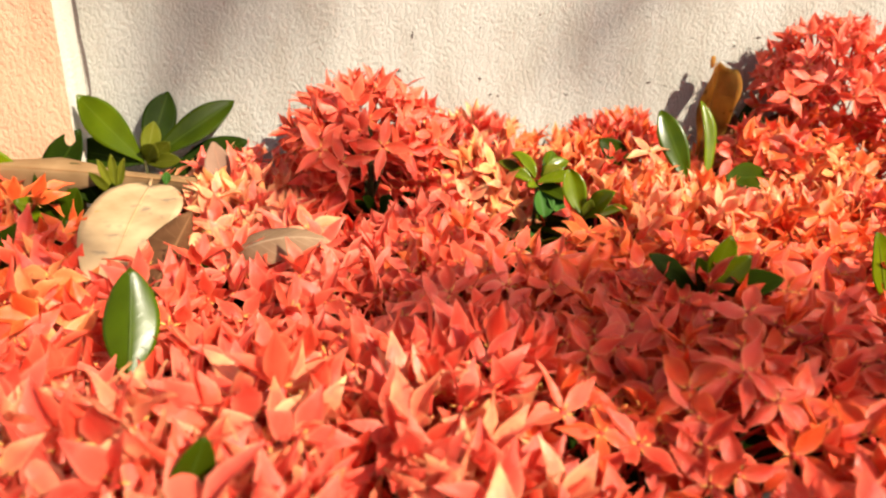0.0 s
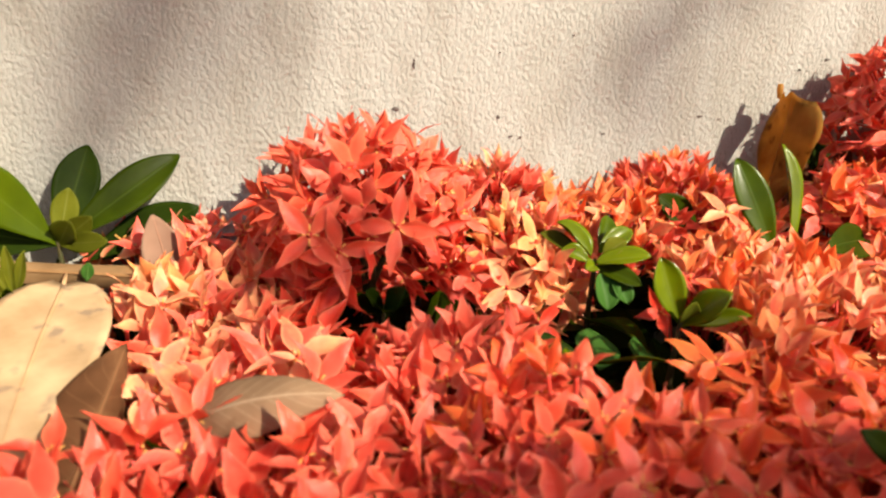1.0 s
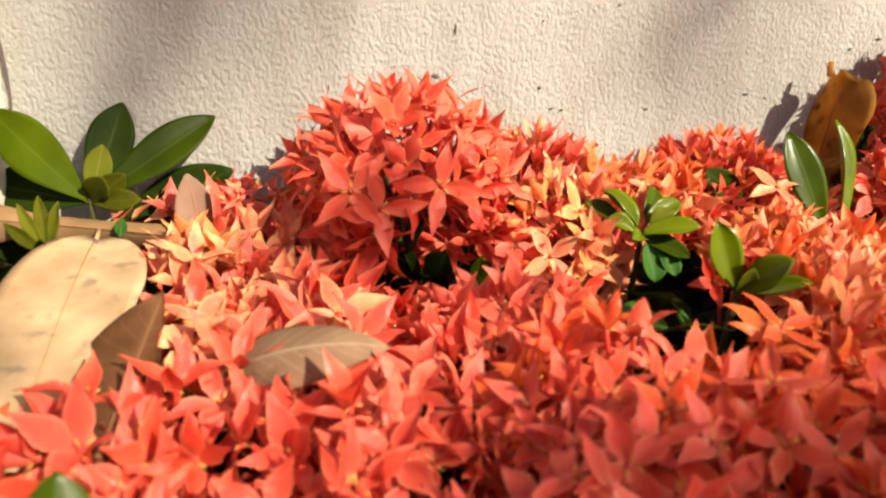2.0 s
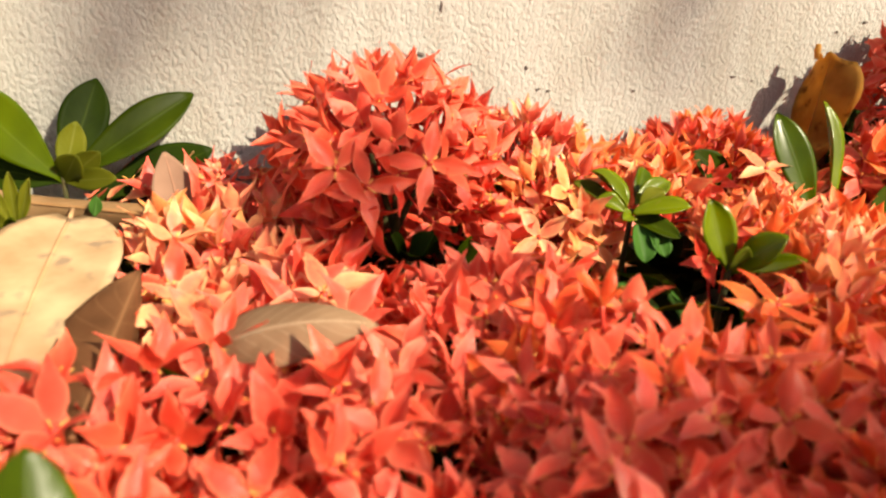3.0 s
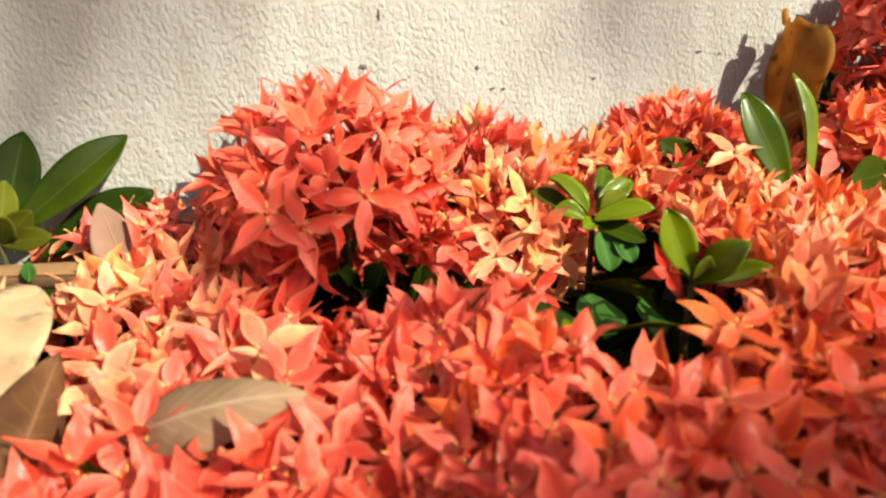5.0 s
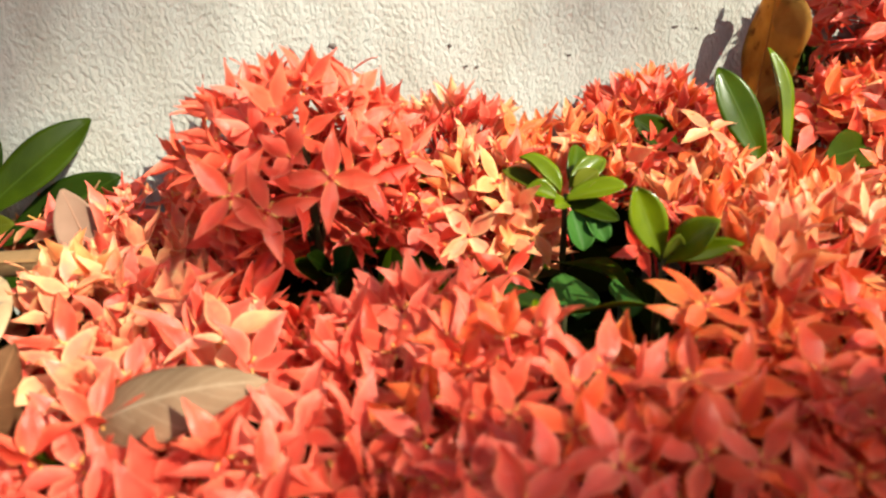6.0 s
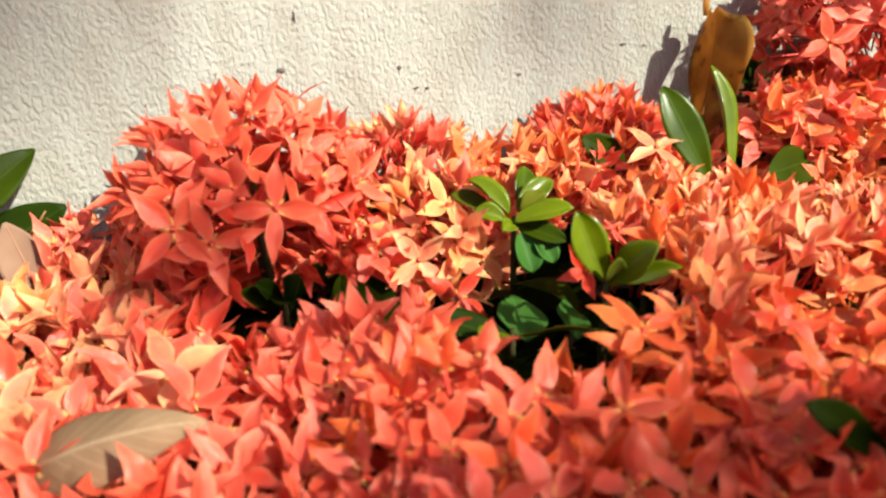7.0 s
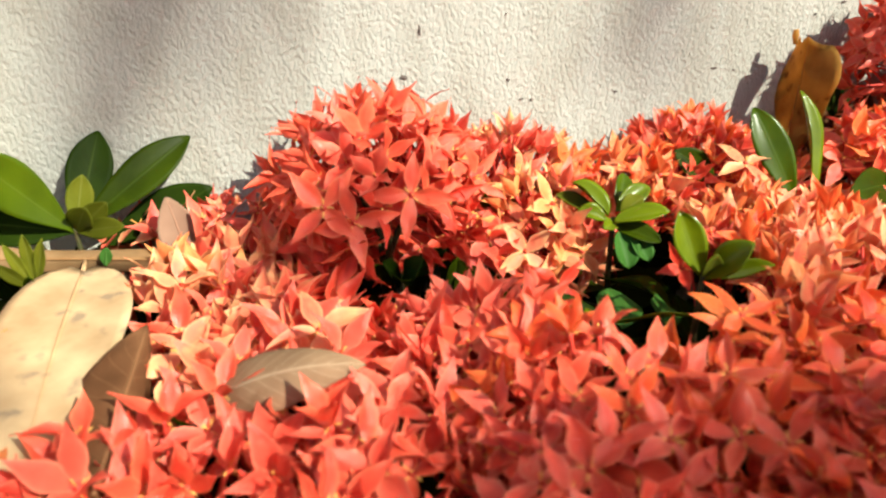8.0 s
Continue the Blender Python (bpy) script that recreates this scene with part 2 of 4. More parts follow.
def tube_geometry(points, radii, sides=6):
    verts, faces = [], []
    for n, p in enumerate(points):
        a = Vector(points[max(n - 1, 0)])
        b = Vector(points[min(n + 1, len(points) - 1)])
        f = frame_of(b - a, (0.31, 0.17, 0.93) if abs((b - a).normalized().z) < 0.9 else (1, 0, 0))
        for k in range(sides):
            t = 2 * math.pi * k / sides
            verts.append(Vector(p) + f @ Vector((0, math.cos(t), math.sin(t))) * radii[n])
    for n in range(len(points) - 1):
        for k in range(sides):
            q = (k + 1) % sides
            faces.append((n * sides + k, n * sides + q, n * sides + sides + q, n * sides + sides + k))
    faces.append(tuple(range(sides))[::-1])
    faces.append(tuple(len(verts) - sides + k for k in range(sides)))
    return verts, faces


def blade_geometry(length, width, rows, cols, outline, fold, bend, twist=0.0, wave=0.0, thickness=0.0, seed=0, crimp=0.0, droop=0.0):
    """A leaf or petal along +x with its upper side to +z. fold: how far the halves rise; bend: degrees by which the tip turns up; droop: degrees by which the outer half then falls."""
    rnd = random.Random(seed)
    ph = rnd.uniform(0, 6.28)
    verts, uvs = [], []
    pos, ang = Vector((0, 0, 0)), 0.0
    step = length / rows
    for r in range(rows + 1):
        u = r / rows
        half = width / 2 * outline(u)
        ang = radians(bend) * (u ** 1.2 if bend >= 0 else u ** 1.5) - radians(droop) * max(0.0, u - 0.35) ** 1.3 / 0.571
        if r:
            pos = pos + Vector((math.cos(ang), 0, math.sin(ang))) * step
        up = Vector((-math.sin(ang), 0, math.cos(ang)))
        tw = radians(twist) * u
        across = Vector((0, 1, 0)) * math.cos(tw) + up * math.sin(tw)
        lift = up * math.cos(tw) - Vector((0, 1, 0)) * math.sin(tw)
        for c in range(cols + 1):
            v = 2 * c / cols - 1
            z = fold * half * abs(v) ** 1.4 + wave * math.sin(u * 9 + ph + (1.3 if v > 0 else 0)) * abs(v) ** 2
            verts.append(pos + across * (half * v) + lift * z + Vector((math.cos(ang), 0, math.sin(ang))) * (crimp * u ** 6 * math.sin(3.6 * v + 0.9 + 2.2 * v * v)))
            uvs.append((u, abs(v)))
    w = cols + 1
    faces = [(r * w + c, r * w + c + 1, r * w + w + c + 1, r * w + w + c) for r in range(rows) for c in range(cols)]
    if thickness:
        n = len(verts)
        verts += [v - Vector((0, 0, thickness)) for v in verts]
        uvs += uvs
        faces += [tuple(n + i for i in f[::-1]) for f in faces]
        ring = [c for c in range(cols + 1)] + [r * w + cols for r in range(1, rows + 1)] + [rows * w + c for c in range(cols - 1, -1, -1)] + [r * w for r in range(rows - 1, 0, -1)]
        for a, b in zip(ring, ring[1:] + ring[:1]):
            faces.append((b, a, n + a, n + b))
    return verts, faces, uvs


def arch(u):
    return max(0.0, math.sin(math.pi * u))


def petal_outline(u):
    # narrow claw, widest a little before the middle, drawn-out point
    if u < 0.45:
        return 0.26 + 0.74 * math.sin(math.pi / 2 * u / 0.45) ** 1.1
    w = (u - 0.45) / 0.55
    return max(0.015, (1 - w ** 1.25) * (1 - 0.25 * w))


def leaf_outline(u):
    return max(0.02, arch(u ** 1.08) ** 0.68)


def obovate_outline(u):
    # narrow foot, widest past the middle, blunt tip
    return max(0.08, arch(u ** 1.4) ** 0.75)


def foot_outline(u):
    # widest near the foot, drawn out to the tip
    return max(0.02, arch(u ** 0.75) ** 0.8)


def spade_outline(u):
    # narrow foot, broadest near the top, ending blunt
    if u < 0.72:
        return 0.2 + 0.8 * (u / 0.72) ** 1.25 * (1.6 - 0.6 * u / 0.72) ** 0.9
    return max(0.3, math.cos((u - 0.72) / 0.28 * 1.2) ** 0.6)


def strip_outline(u):
    # a narrow band that widens towards its far end
    return 0.42 + 0.58 * min(1.0, max(0.0, (u - 0.4) / 0.25)) if u < 0.85 else max(0.1, 1 - ((u - 0.85) / 0.15) ** 2)


def round_outline(u):
    return max(0.04, arch(min(1.0, 0.02 + 0.98 * u ** 0.72)) ** 0.62)


# ---- structure ----
WALL_Y = 0.444


def box_mesh(name, lo, hi, mats, face_mats=None):
    (x0, y0, z0), (x1, y1, z1) = lo, hi
    v = [(x0, y0, z0), (x1, y0, z0), (x1, y1, z0), (x0, y1, z0), (x0, y0, z1), (x1, y0, z1), (x1, y1, z1), (x0, y1, z1)]
    f = [(0, 3, 2, 1), (4, 5, 6, 7), (0, 1, 5, 4), (1, 2, 6, 5), (2, 3, 7, 6), (3, 0, 4, 7)]
    return mesh_of(name, v, f, mats, None, face_mats, False)


ground = tagged(new("ground", mesh_of("ground", [(-300, -300, 0), (300, -300, 0), (300, 300, 0), (-300, 300, 0)], [(0, 1, 2, 3)], [SOIL], None, None, False)), "dark bare soil under the flowering hedge", "ground", "", "structure")
wall = tagged(new("wall_north", box_mesh("wall_north", (-0.111, WALL_Y, 0), (3.0, WALL_Y + 0.15, 1.5), [PLASTER])), "white rough-rendered garden wall behind the flowers", "wall", "", "structure")
pilaster = tagged(new("wall_pillar", box_mesh("wall_pillar", (-0.46, WALL_Y - 0.035, 0), (-0.111, WALL_Y + 0.18, 1.55), [PLASTER_PEACH, PLASTER_BRIGHT], [0, 0, 0, 1, 0, 0])), "peach-painted rendered pillar with a white side", "pillar", "", "structure")
wall_w = tagged(new("wall_west", box_mesh("wall_west", (-3.0, WALL_Y, 0), (-0.46, WALL_Y + 0.15, 1.5), [PLASTER])), "white rough-rendered garden wall beyond the pillar", "wall", "", "structure")



def wall_mark(x, z, w, h, seed):
    """A shallow dark fleck on the plaster, of uneven outline."""
    rnd = random.Random(seed)
    n = 9
    rim = [(x + w * math.cos(6.283 * k / n) * rnd.uniform(0.55, 1.1), WALL_Y - 0.0004, z + h * math.sin(6.283 * k / n) * rnd.uniform(0.6, 1.1)) for k in range(n)]
    verts = [(x, WALL_Y - 0.0012, z)] + rim
    faces = [(0, 1 + k, 1 + (k + 1) % n) for k in range(n)]
    return tagged(new("wall_stain", mesh_of("wall_stain", verts, faces, [MARK])), "small dark fleck on the rough white wall", "stain", "", "structure")


for n, (x, z, w, h) in enumerate([
    (0.0711, 0.5395, 0.0008, 0.0027), (0.1125, 0.5143, 0.0011, 0.0011), (0.1115, 0.544, 0.0007, 0.0006), (0.063, 0.5195, 0.0022, 0.0012), (0.1195, 0.5045, 0.0014, 0.0006),
    (0.1245, 0.5038, 0.0013, 0.0007), (0.1685, 0.5038, 0.0016, 0.0007), (0.2225, 0.5108, 0.0026, 0.0009), (0.2935, 0.5385, 0.0024, 0.0009), (0.1475, 0.5515, 0.0009, 0.0006), (0.2775, 0.5335, 0.0014, 0.0007), (0.234, 0.509, 0.0012, 0.0005)]):
    wall_mark(x, z, w, h, n + 1)

# the crack where the pillar meets the wall
rnd = random.Random(8)
verts, faces = [], []
for k in range(60):
    z = 0.3 + 0.01 * k
    x = -0.1095 + rnd.uniform(-0.0009, 0.0012) + 0.0012 * math.sin(k * 0.9)
    w = rnd.uniform(0.0003, 0.0011)
    verts += [(x - w, WALL_Y - 0.0006, z), (x + w, WALL_Y - 0.0006, z)]
    if k:
        faces.append((2 * k - 2, 2 * k - 1, 2 * k + 1, 2 * k))
tagged(new("wall_crack", mesh_of("wall_crack", verts, faces, [MARK])), "thin crooked crack between pillar and wall", "crack", "", "structure")

# ---- flowers ----
COLOURS = (("coral", PETAL), ("orange", PETAL_ORANGE), ("red", PETAL_RED), ("deep", PETAL_DEEP), ("pale", PETAL_PALE_LIT), ("cream", PETAL_CREAM), ("pink", PETAL_PINK), ("blush", PETAL_BLUSH_LIT))


def petal_blade(rnd, rows=6, cols=4, slim=0.0):
    bend, droop = rnd.choice(((rnd.uniform(2, 20), rnd.uniform(6, 30)), (rnd.uniform(12, 34), rnd.uniform(30, 60)), (rnd.uniform(-32, -6), 0.0), (rnd.uniform(4, 34), 0.0)))
    return blade_geometry(rnd.uniform(0.0134, 0.0163), rnd.uniform(0.0056, 0.0075) - slim, rows, cols, petal_outline, rnd.choice((1, 1, 1, -0.6)) * rnd.uniform(0.15, 0.7), bend, rnd.uniform(-22, 22), 0.0004, 0.0, rnd.randrange(999), 0.0, droop)


def throat_geometry(rnd):
    """Corolla tube, stamens and style; the second list says which faces are tube (1) or anther (2)."""
    length = 0.026
    lean = Vector((rnd.uniform(-0.003, 0.003), rnd.uniform(-0.003, 0.003), 0))
    v, f = tube_geometry([(0, 0, 0.0006), (0, 0, -0.0015), tuple(lean * 0.5 + Vector((0, 0, -length * 0.5))), tuple(lean * 0.2 + Vector((0, 0, -length)))], [0.0012, 0.0009, 0.0006, 0.0007], 5)
    ids = [1] * len(f)
    for k in range(4):
        t = math.pi / 2 * k + math.pi / 4
        d = Vector((math.cos(t), math.sin(t), rnd.uniform(0.1, 0.5)))
        v2, f2 = tube_geometry([tuple(d * 0.0008), tuple(d * 0.002), tuple(d * 0.0034)], [0.0002, 0.0003, 0.00012], 4)
        f += [tuple(i + len(v) for i in q) for q in f2]
        v += v2
        ids += [2] * len(f2)
    v2, f2 = tube_geometry([(0, 0, 0), (0.0002, 0, 0.002), (0.0005, 0, 0.0036)], [0.0003, 0.0002, 0.0003], 4)
    f += [tuple(i + len(v) for i in q) for q in f2]
    return v + v2, f, ids + [2] * len(f2)


PETALS, WHOLE = {}, {}
for key, mat in COLOURS:
    PETALS[key], WHOLE[key] = [], []
    for n in range(14):
        g = petal_blade(random.Random(100 + n), 6, 4, 0.0002)
        PETALS[key].append(mesh_of("petal", g[0], g[1], [mat], g[2]))
    # whole flowers, for the carpet: the first 18 lie nearly flat, the others are half closed
    for n in range(30):
        rnd = random.Random(500 + n)
        v, f, ids = throat_geometry(rnd)
        uv = [(0.5, 0.0)] * len(v)
        up = -6 + 30 * n / 18 if n < 18 else 36 + 40 * (n - 18) / 12
        for k in range(4 if n % 9 else 3):
            g = petal_blade(rnd, 6, 4)
            pm = pose(0, 0, 0, 0, 0, 90 * k + rnd.uniform(-14, 14)) @ pose(0.0006, 0, 0, rnd.uniform(-22, 22), -(up + rnd.uniform(-20, 20)), 0)
            f += [tuple(i + len(v) for i in q) for q in g[1]]
            v += [pm @ p for p in g[0]]
            uv += g[2]
            ids += [0] * len(g[1])
        WHOLE[key].append(mesh_of("flower", v, f, [mat, TUBE, ANTHER], uv, ids))

FLOWERS = []
for n in range(5):
    v, f, ids = throat_geometry(random.Random(40 + n))
    FLOWERS.append(mesh_of("flower", v, f, [TUBE, ANTHER], None, [i - 1 for i in ids]))

BUDS = []
for n in range(3):
    rnd = random.Random(70 + n)
    s = rnd.uniform(-0.003, 0.003)
    v, f = tube_geometry([(0, 0, 0.009), (0, 0, 0.007), (0, 0, 0.003), (0, 0, 0), (s, 0, -0.012), (0, 0, -0.024)], [0.0002, 0.0011, 0.0017, 0.001, 0.0006, 0.0007], 6)
    BUDS.append(mesh_of("bud", v, f, [PETAL_RED]))


def flower(parent, place, facing, lift, kinds, rnd, size=1.0):
    """One four-petalled flower; lift: how far its petals stand up from flat, in degrees."""
    z = Vector(facing).normalized()
    f = frame_of(Vector((rnd.uniform(-1, 1), rnd.uniform(-1, 1), rnd.uniform(-1, 1))).cross(z), z).to_4x4()
    m = Matrix.Translation(place) @ f @ Matrix.Scale(size, 4)
    ob = part("flower", FLOWERS[rnd.randrange(5)], parent, "", m)
    kind = kinds[rnd.randrange(len(kinds))]
    up = lift + rnd.uniform(-14, 22)
    for k in range(4):
        pm = pose(0, 0, 0, 0, 0, 90 * k + rnd.uniform(-12, 12)) @ pose(0.0006, 0, 0, rnd.uniform(-14, 14), -(up + rnd.uniform(-14, 14)), 0)
        part("petal", PETALS[kind][rnd.randrange(10)], ob, "", pm)
    return ob


def whole_flower(parent, place, facing, kinds, rnd, size, shut=0.4):
    """shut: the share of half-closed flowers."""
    z = facing.normalized()
    fr = frame_of(Vector((rnd.uniform(-1, 1), rnd.uniform(-1, 1), rnd.uniform(-1, 1))).cross(z), z).to_4x4()
    return part("flower", WHOLE[rnd.choice(kinds)][rnd.randrange(18, 30) if rnd.random() < shut else rnd.randrange(18)], parent, "", Matrix.Translation(place) @ fr @ Matrix.Scale(size, 4))


SINGLE = [(0.043, 0.3475, 0.5005), (0.0135, 0.352, 0.498), (0.023, 0.353, 0.4935), (0.1045, 0.369, 0.481), (0.113, 0.358, 0.464), (0.0888, 0.357, 0.468), (0.0985, 0.347, 0.456), (0.192, 0.370, 0.4873), (0.2735, 0.3725, 0.5178)]


def cluster(centre, radius, count, span, lift, kinds, seed, label, height=1.0, axis=(0, 0, 1), buds=0, size=1.0, gap=None, whole=False, crest=None):
    """A rounded head of flowers on a stalk. span: degrees from its axis down to its lowest flowers."""
    rnd = random.Random(seed)
    base = Vector(centre) - Vector((0, 0, 0.06))
    head = thing("flower_cluster", base, label, "flower cluster", "flower clusters of the hedge")
    c = Vector((0, 0, 0.06))
    ax = Vector(axis).normalized()
    turn = Vector((0, 0, 1)).rotation_difference(ax).to_matrix()
    v, f = tube_geometry([(0, 0, -0.02), (0.001, 0.001, 0.02), tuple(c - ax * radius * 0.55)], [0.0022, 0.0018, 0.0014], 6)
    part("stalk", mesh_of("stalk", v, f, [STALK]), head)
    low = math.cos(radians(span))
    for n in range(count):
        zc = 1 - (n + 0.5) / count * (1 - low)
        t = n * 2.39996 + rnd.uniform(-0.3, 0.3)
        rr = math.sqrt(max(0, 1 - zc * zc))
        d = turn @ Vector((rr * math.cos(t), rr * math.sin(t), zc))
        if gap and gap(d, rnd):
            continue
        spot = c + Vector((d.x, d.y, d.z * height)) * radius * rnd.uniform(0.9, 1.08)
        if any((spot + base - Vector(q)).length < 0.0105 for q in SINGLE):
            continue
        tints = crest if crest and d.z > 0.45 else kinds
        face = d + Vector((rnd.gauss(0, 0.27), rnd.gauss(0, 0.27), rnd.gauss(0.15, 0.22)))
        if whole:
            whole_flower(head, spot, face, tints, rnd, size * rnd.uniform(0.85, 1.05))
        else:
            flower(head, spot, face, lift + 22 * (d.z > 0.5), tints, rnd, size * rnd.uniform(0.88, 1.1))
    for n in range(buds):
        t = rnd.uniform(0, 6.28)
        d = turn @ Vector((math.cos(t), math.sin(t), rnd.uniform(-0.2, 0.8))).normalized()
        part("bud", BUDS[n % 3], head, "", Matrix.Translation(c + d * radius * rnd.uniform(0.75, 0.95)) @ frame_of(d.orthogonal(), d).to_4x4())
    return head


RED_HEAD = "dense rounded head of coral red four-petalled flowers"
ORANGE_HEAD = "sunlit head of pale orange four-petalled flowers"
CARPET = "low head of coral four-petalled flowers in the hedge"
CARPET_ORANGE = "low head of orange-coral four-petalled flowers in the hedge"
CARPET_PINK = "low head of sunlit pinkish coral flowers in the hedge"
CARPET_RED = "low head of deep coral red flowers in the hedge"
HEADS, DOMES = [], []


def named(centre, radius, *rest, **more):
    HEADS.append((centre[0], centre[1], radius))
    return cluster(centre, radius, *rest, **more)


# the tall round head before the wall
def tall_gap(d, r):
    """The hollow under the front of the tall head, and the slit through which the wall shows between its tubes."""
    if d.y < 0.4 and -0.3 < d.x < 0.85 and d.z < 0.16:
        return True
    return abs(d.x - 0.12) < 0.16 and (d.y < 0 and 0.38 < d.z < 0.62 or d.y > 0.5 and 0.1 < d.z < 0.62)


DOMES.append(named((0.0385, 0.389, 0.487), 0.0365, 108, 112, 12, ["coral", "red", "coral", "coral"], 1, RED_HEAD, 0.87, (0, -0.12, 1), 6, 1.0, tall_gap, crest=["pink", "coral", "pink", "coral"]))
DOMES.append(named((0.102, 0.414, 0.462), 0.032, 84, 92, 34, ["pink", "blush", "pink"], 2, ORANGE_HEAD, 1.0, (0, 0, 1), 0, 0.84))
DOMES.append(named((0.105, 0.377, 0.463), 0.0215, 62, 112, 24, ["pale", "blush", "blush", "pale", "pink"], 3, ORANGE_HEAD, 1.0, (0, -0.3, 1), 0, 0.93))
DOMES.append(named((0.192, 0.412, 0.459), 0.033, 108, 94, 34, ["coral", "pink", "orange"], 4, RED_HEAD, 1.0, (0, 0, 1), 0, 0.84))
DOMES.append(named((0.320, 0.403, 0.5105), 0.0385, 124, 112, 16, ["coral", "pink", "coral"], 5, RED_HEAD, 1.0, (-0.1, -0.15, 1), 4, 0.84, lambda d, r: d.z < 0.1 and d.x < 0.3 and d.y < 0.4, crest=["coral", "pink"]))
named((0.29, 0.38, 0.462), 0.029, 40, 88, 22, ["pale", "orange", "coral"], 6, CARPET_ORANGE, whole=True)
named((0.269, 0.385, 0.4675), 0.0255, 24, 60, 22, ["coral", "orange", "blush", "coral"], 12, CARPET_ORANGE, 1.0, (-0.1, -0.3, 1), whole=True)
named((0.3, 0.36, 0.459), 0.025, 32, 88, 22, ["pale", "orange", "pale"], 11, CARPET_ORANGE, whole=True)
named((0.308, 0.405, 0.462), 0.028, 34, 88, 22, ["coral", "orange", "pink"], 8, CARPET_RED, whole=True)
named((0.345, 0.385, 0.463), 0.03, 34, 88, 22, ["coral", "orange", "pale"], 9, CARPET_ORANGE, whole=True)
named((0.345, 0.415, 0.482), 0.03, 36, 95, 22, ["coral", "red"], 10, CARPET_RED, whole=True)
named((-0.012, 0.380, 0.446), 0.025, 28, 88, 26, ["blush", "coral", "pink"], 7, CARPET_ORANGE, whole=True)

# single open flowers that stand out of their heads
def open_flower(head, place, facing, roll, kind, lift=6, size=1.05, seed=0):
    rnd = random.Random(seed)
    z = Vector(facing).normalized()
    m = Matrix.Translation(Vector(place) - head.location) @ (frame_of(Vector((1, 0, 0)) - z * z.x, z).to_4x4() @ pose(0, 0, 0, 0, 0, roll)) @ Matrix.Scale(size, 4)
    ob = part("flower", FLOWERS[seed % 5], head, "", m)
    for k in range(4):
        pm = pose(0, 0, 0, 0, 0, 90 * k + rnd.uniform(-6, 6)) @ pose(0.0006, 0, 0, rnd.uniform(-8, 8), -(lift + rnd.uniform(-7, 7)), 0)
        part("petal", PETALS[kind][(seed * 3 + k * 5) % 14], ob, "", pm)


TALL, BEHIND, PALE, BY_WALL, CORNER = DOMES
open_flower(TALL, (0.043, 0.3475, 0.5005), (-0.15, -0.9, 0.35), -8, "coral", 4, 1.05, 1)
open_flower(TALL, (0.0135, 0.352, 0.498), (-0.35, -0.85, 0.35), 40, "coral", 8, 1.08, 2)
open_flower(TALL, (0.023, 0.349, 0.4925), (-0.1, -0.95, 0.2), 10, "coral", 10, 1.05, 3)
# the forked stalk that carries it, bare in front
for k, (x, y, z, r) in enumerate([(0.0375, 0.362, 0.4905, 0.0009), (0.028, 0.37, 0.497, 0.0009), (0.05, 0.368, 0.497, 0.0009), (0.04, 0.38, 0.508, 0.0011)]):
    v, f = tube_geometry([(0.001 * k, -0.002, 0.005), (0.002, -0.006, 0.036), tuple(Vector((x, y, z)) - TALL.location)], [0.002, 0.0017, r], 6)
    part("stalk", mesh_of("stalk", v, f, [STALK]), TALL)
for k, (x, y, z) in enumerate([(0.054, 0.3535, 0.4795), (0.0605, 0.3555, 0.476), (0.066, 0.359, 0.4785), (0.0485, 0.358, 0.4755)]):
    open_flower(TALL, (x, y, z), (0.15, -0.6, 0.15 - 0.3 * (k % 2)), 20 * k, "red", 78, 0.85, 20 + k)
open_flower(PALE, (0.1045, 0.369, 0.481), (0.05, -0.8, 0.6), 15, "pale", 12, 0.95, 5)
open_flower(PALE, (0.113, 0.358, 0.464), (0.2, -0.85, 0.5), 10, "pale", 14, 0.95, 6)
open_flower(PALE, (0.0888, 0.357, 0.468), (-0.3, -0.85, 0.4), 35, "blush", 14, 0.95, 7)
open_flower(PALE, (0.0985, 0.347, 0.456), (0.0, -0.7, 0.15), 45, "red", 2, 0.95, 8)
open_flower(PALE, (0.1285, 0.313, 0.4755), (-0.5, -0.65, 0.5), 8, "red", 34, 0.72, 13)
open_flower(BY_WALL, (0.192, 0.370, 0.4873), (-0.1, -0.28, 0.95), 10, "blush", 2, 1.0, 9)
open_flower(BEHIND, (0.1212, 0.394, 0.487), (0.1, -0.8, 0.6), 20, "orange", 12, 1.0, 10)
open_flower(CORNER, (0.2735, 0.3725, 0.5178), (-0.3, -0.9, 0.25), 20, "coral", 8, 0.95, 11)

# hollows in the carpet, as circles of the plan
HOLLOWS = [(0.1, 0.292, 0.027), (0.108, 0.317, 0.029), (0.128, 0.325, 0.023), (0.125, 0.297, 0.021), (0.08, 0.326, 0.013), (0.137, 0.35, 0.014), (0.095, 0.346, 0.012), (0.148, 0.304, 0.01), (0.036, 0.356, 0.021), (0.056, 0.356, 0.02), (0.046, 0.349, 0.018), (0.064, 0.352, 0.012), (-0.115, 0.345, 0.016), (-0.135, 0.35, 0.014), (-0.105, 0.365, 0.014), (0.3, 0.374, 0.01), (0.238, 0.39, 0.018), (0.241, 0.368, 0.015), (0.258, 0.374, 0.012), (0.2, 0.374, 0.012), (0.18, 0.385, 0.009)]
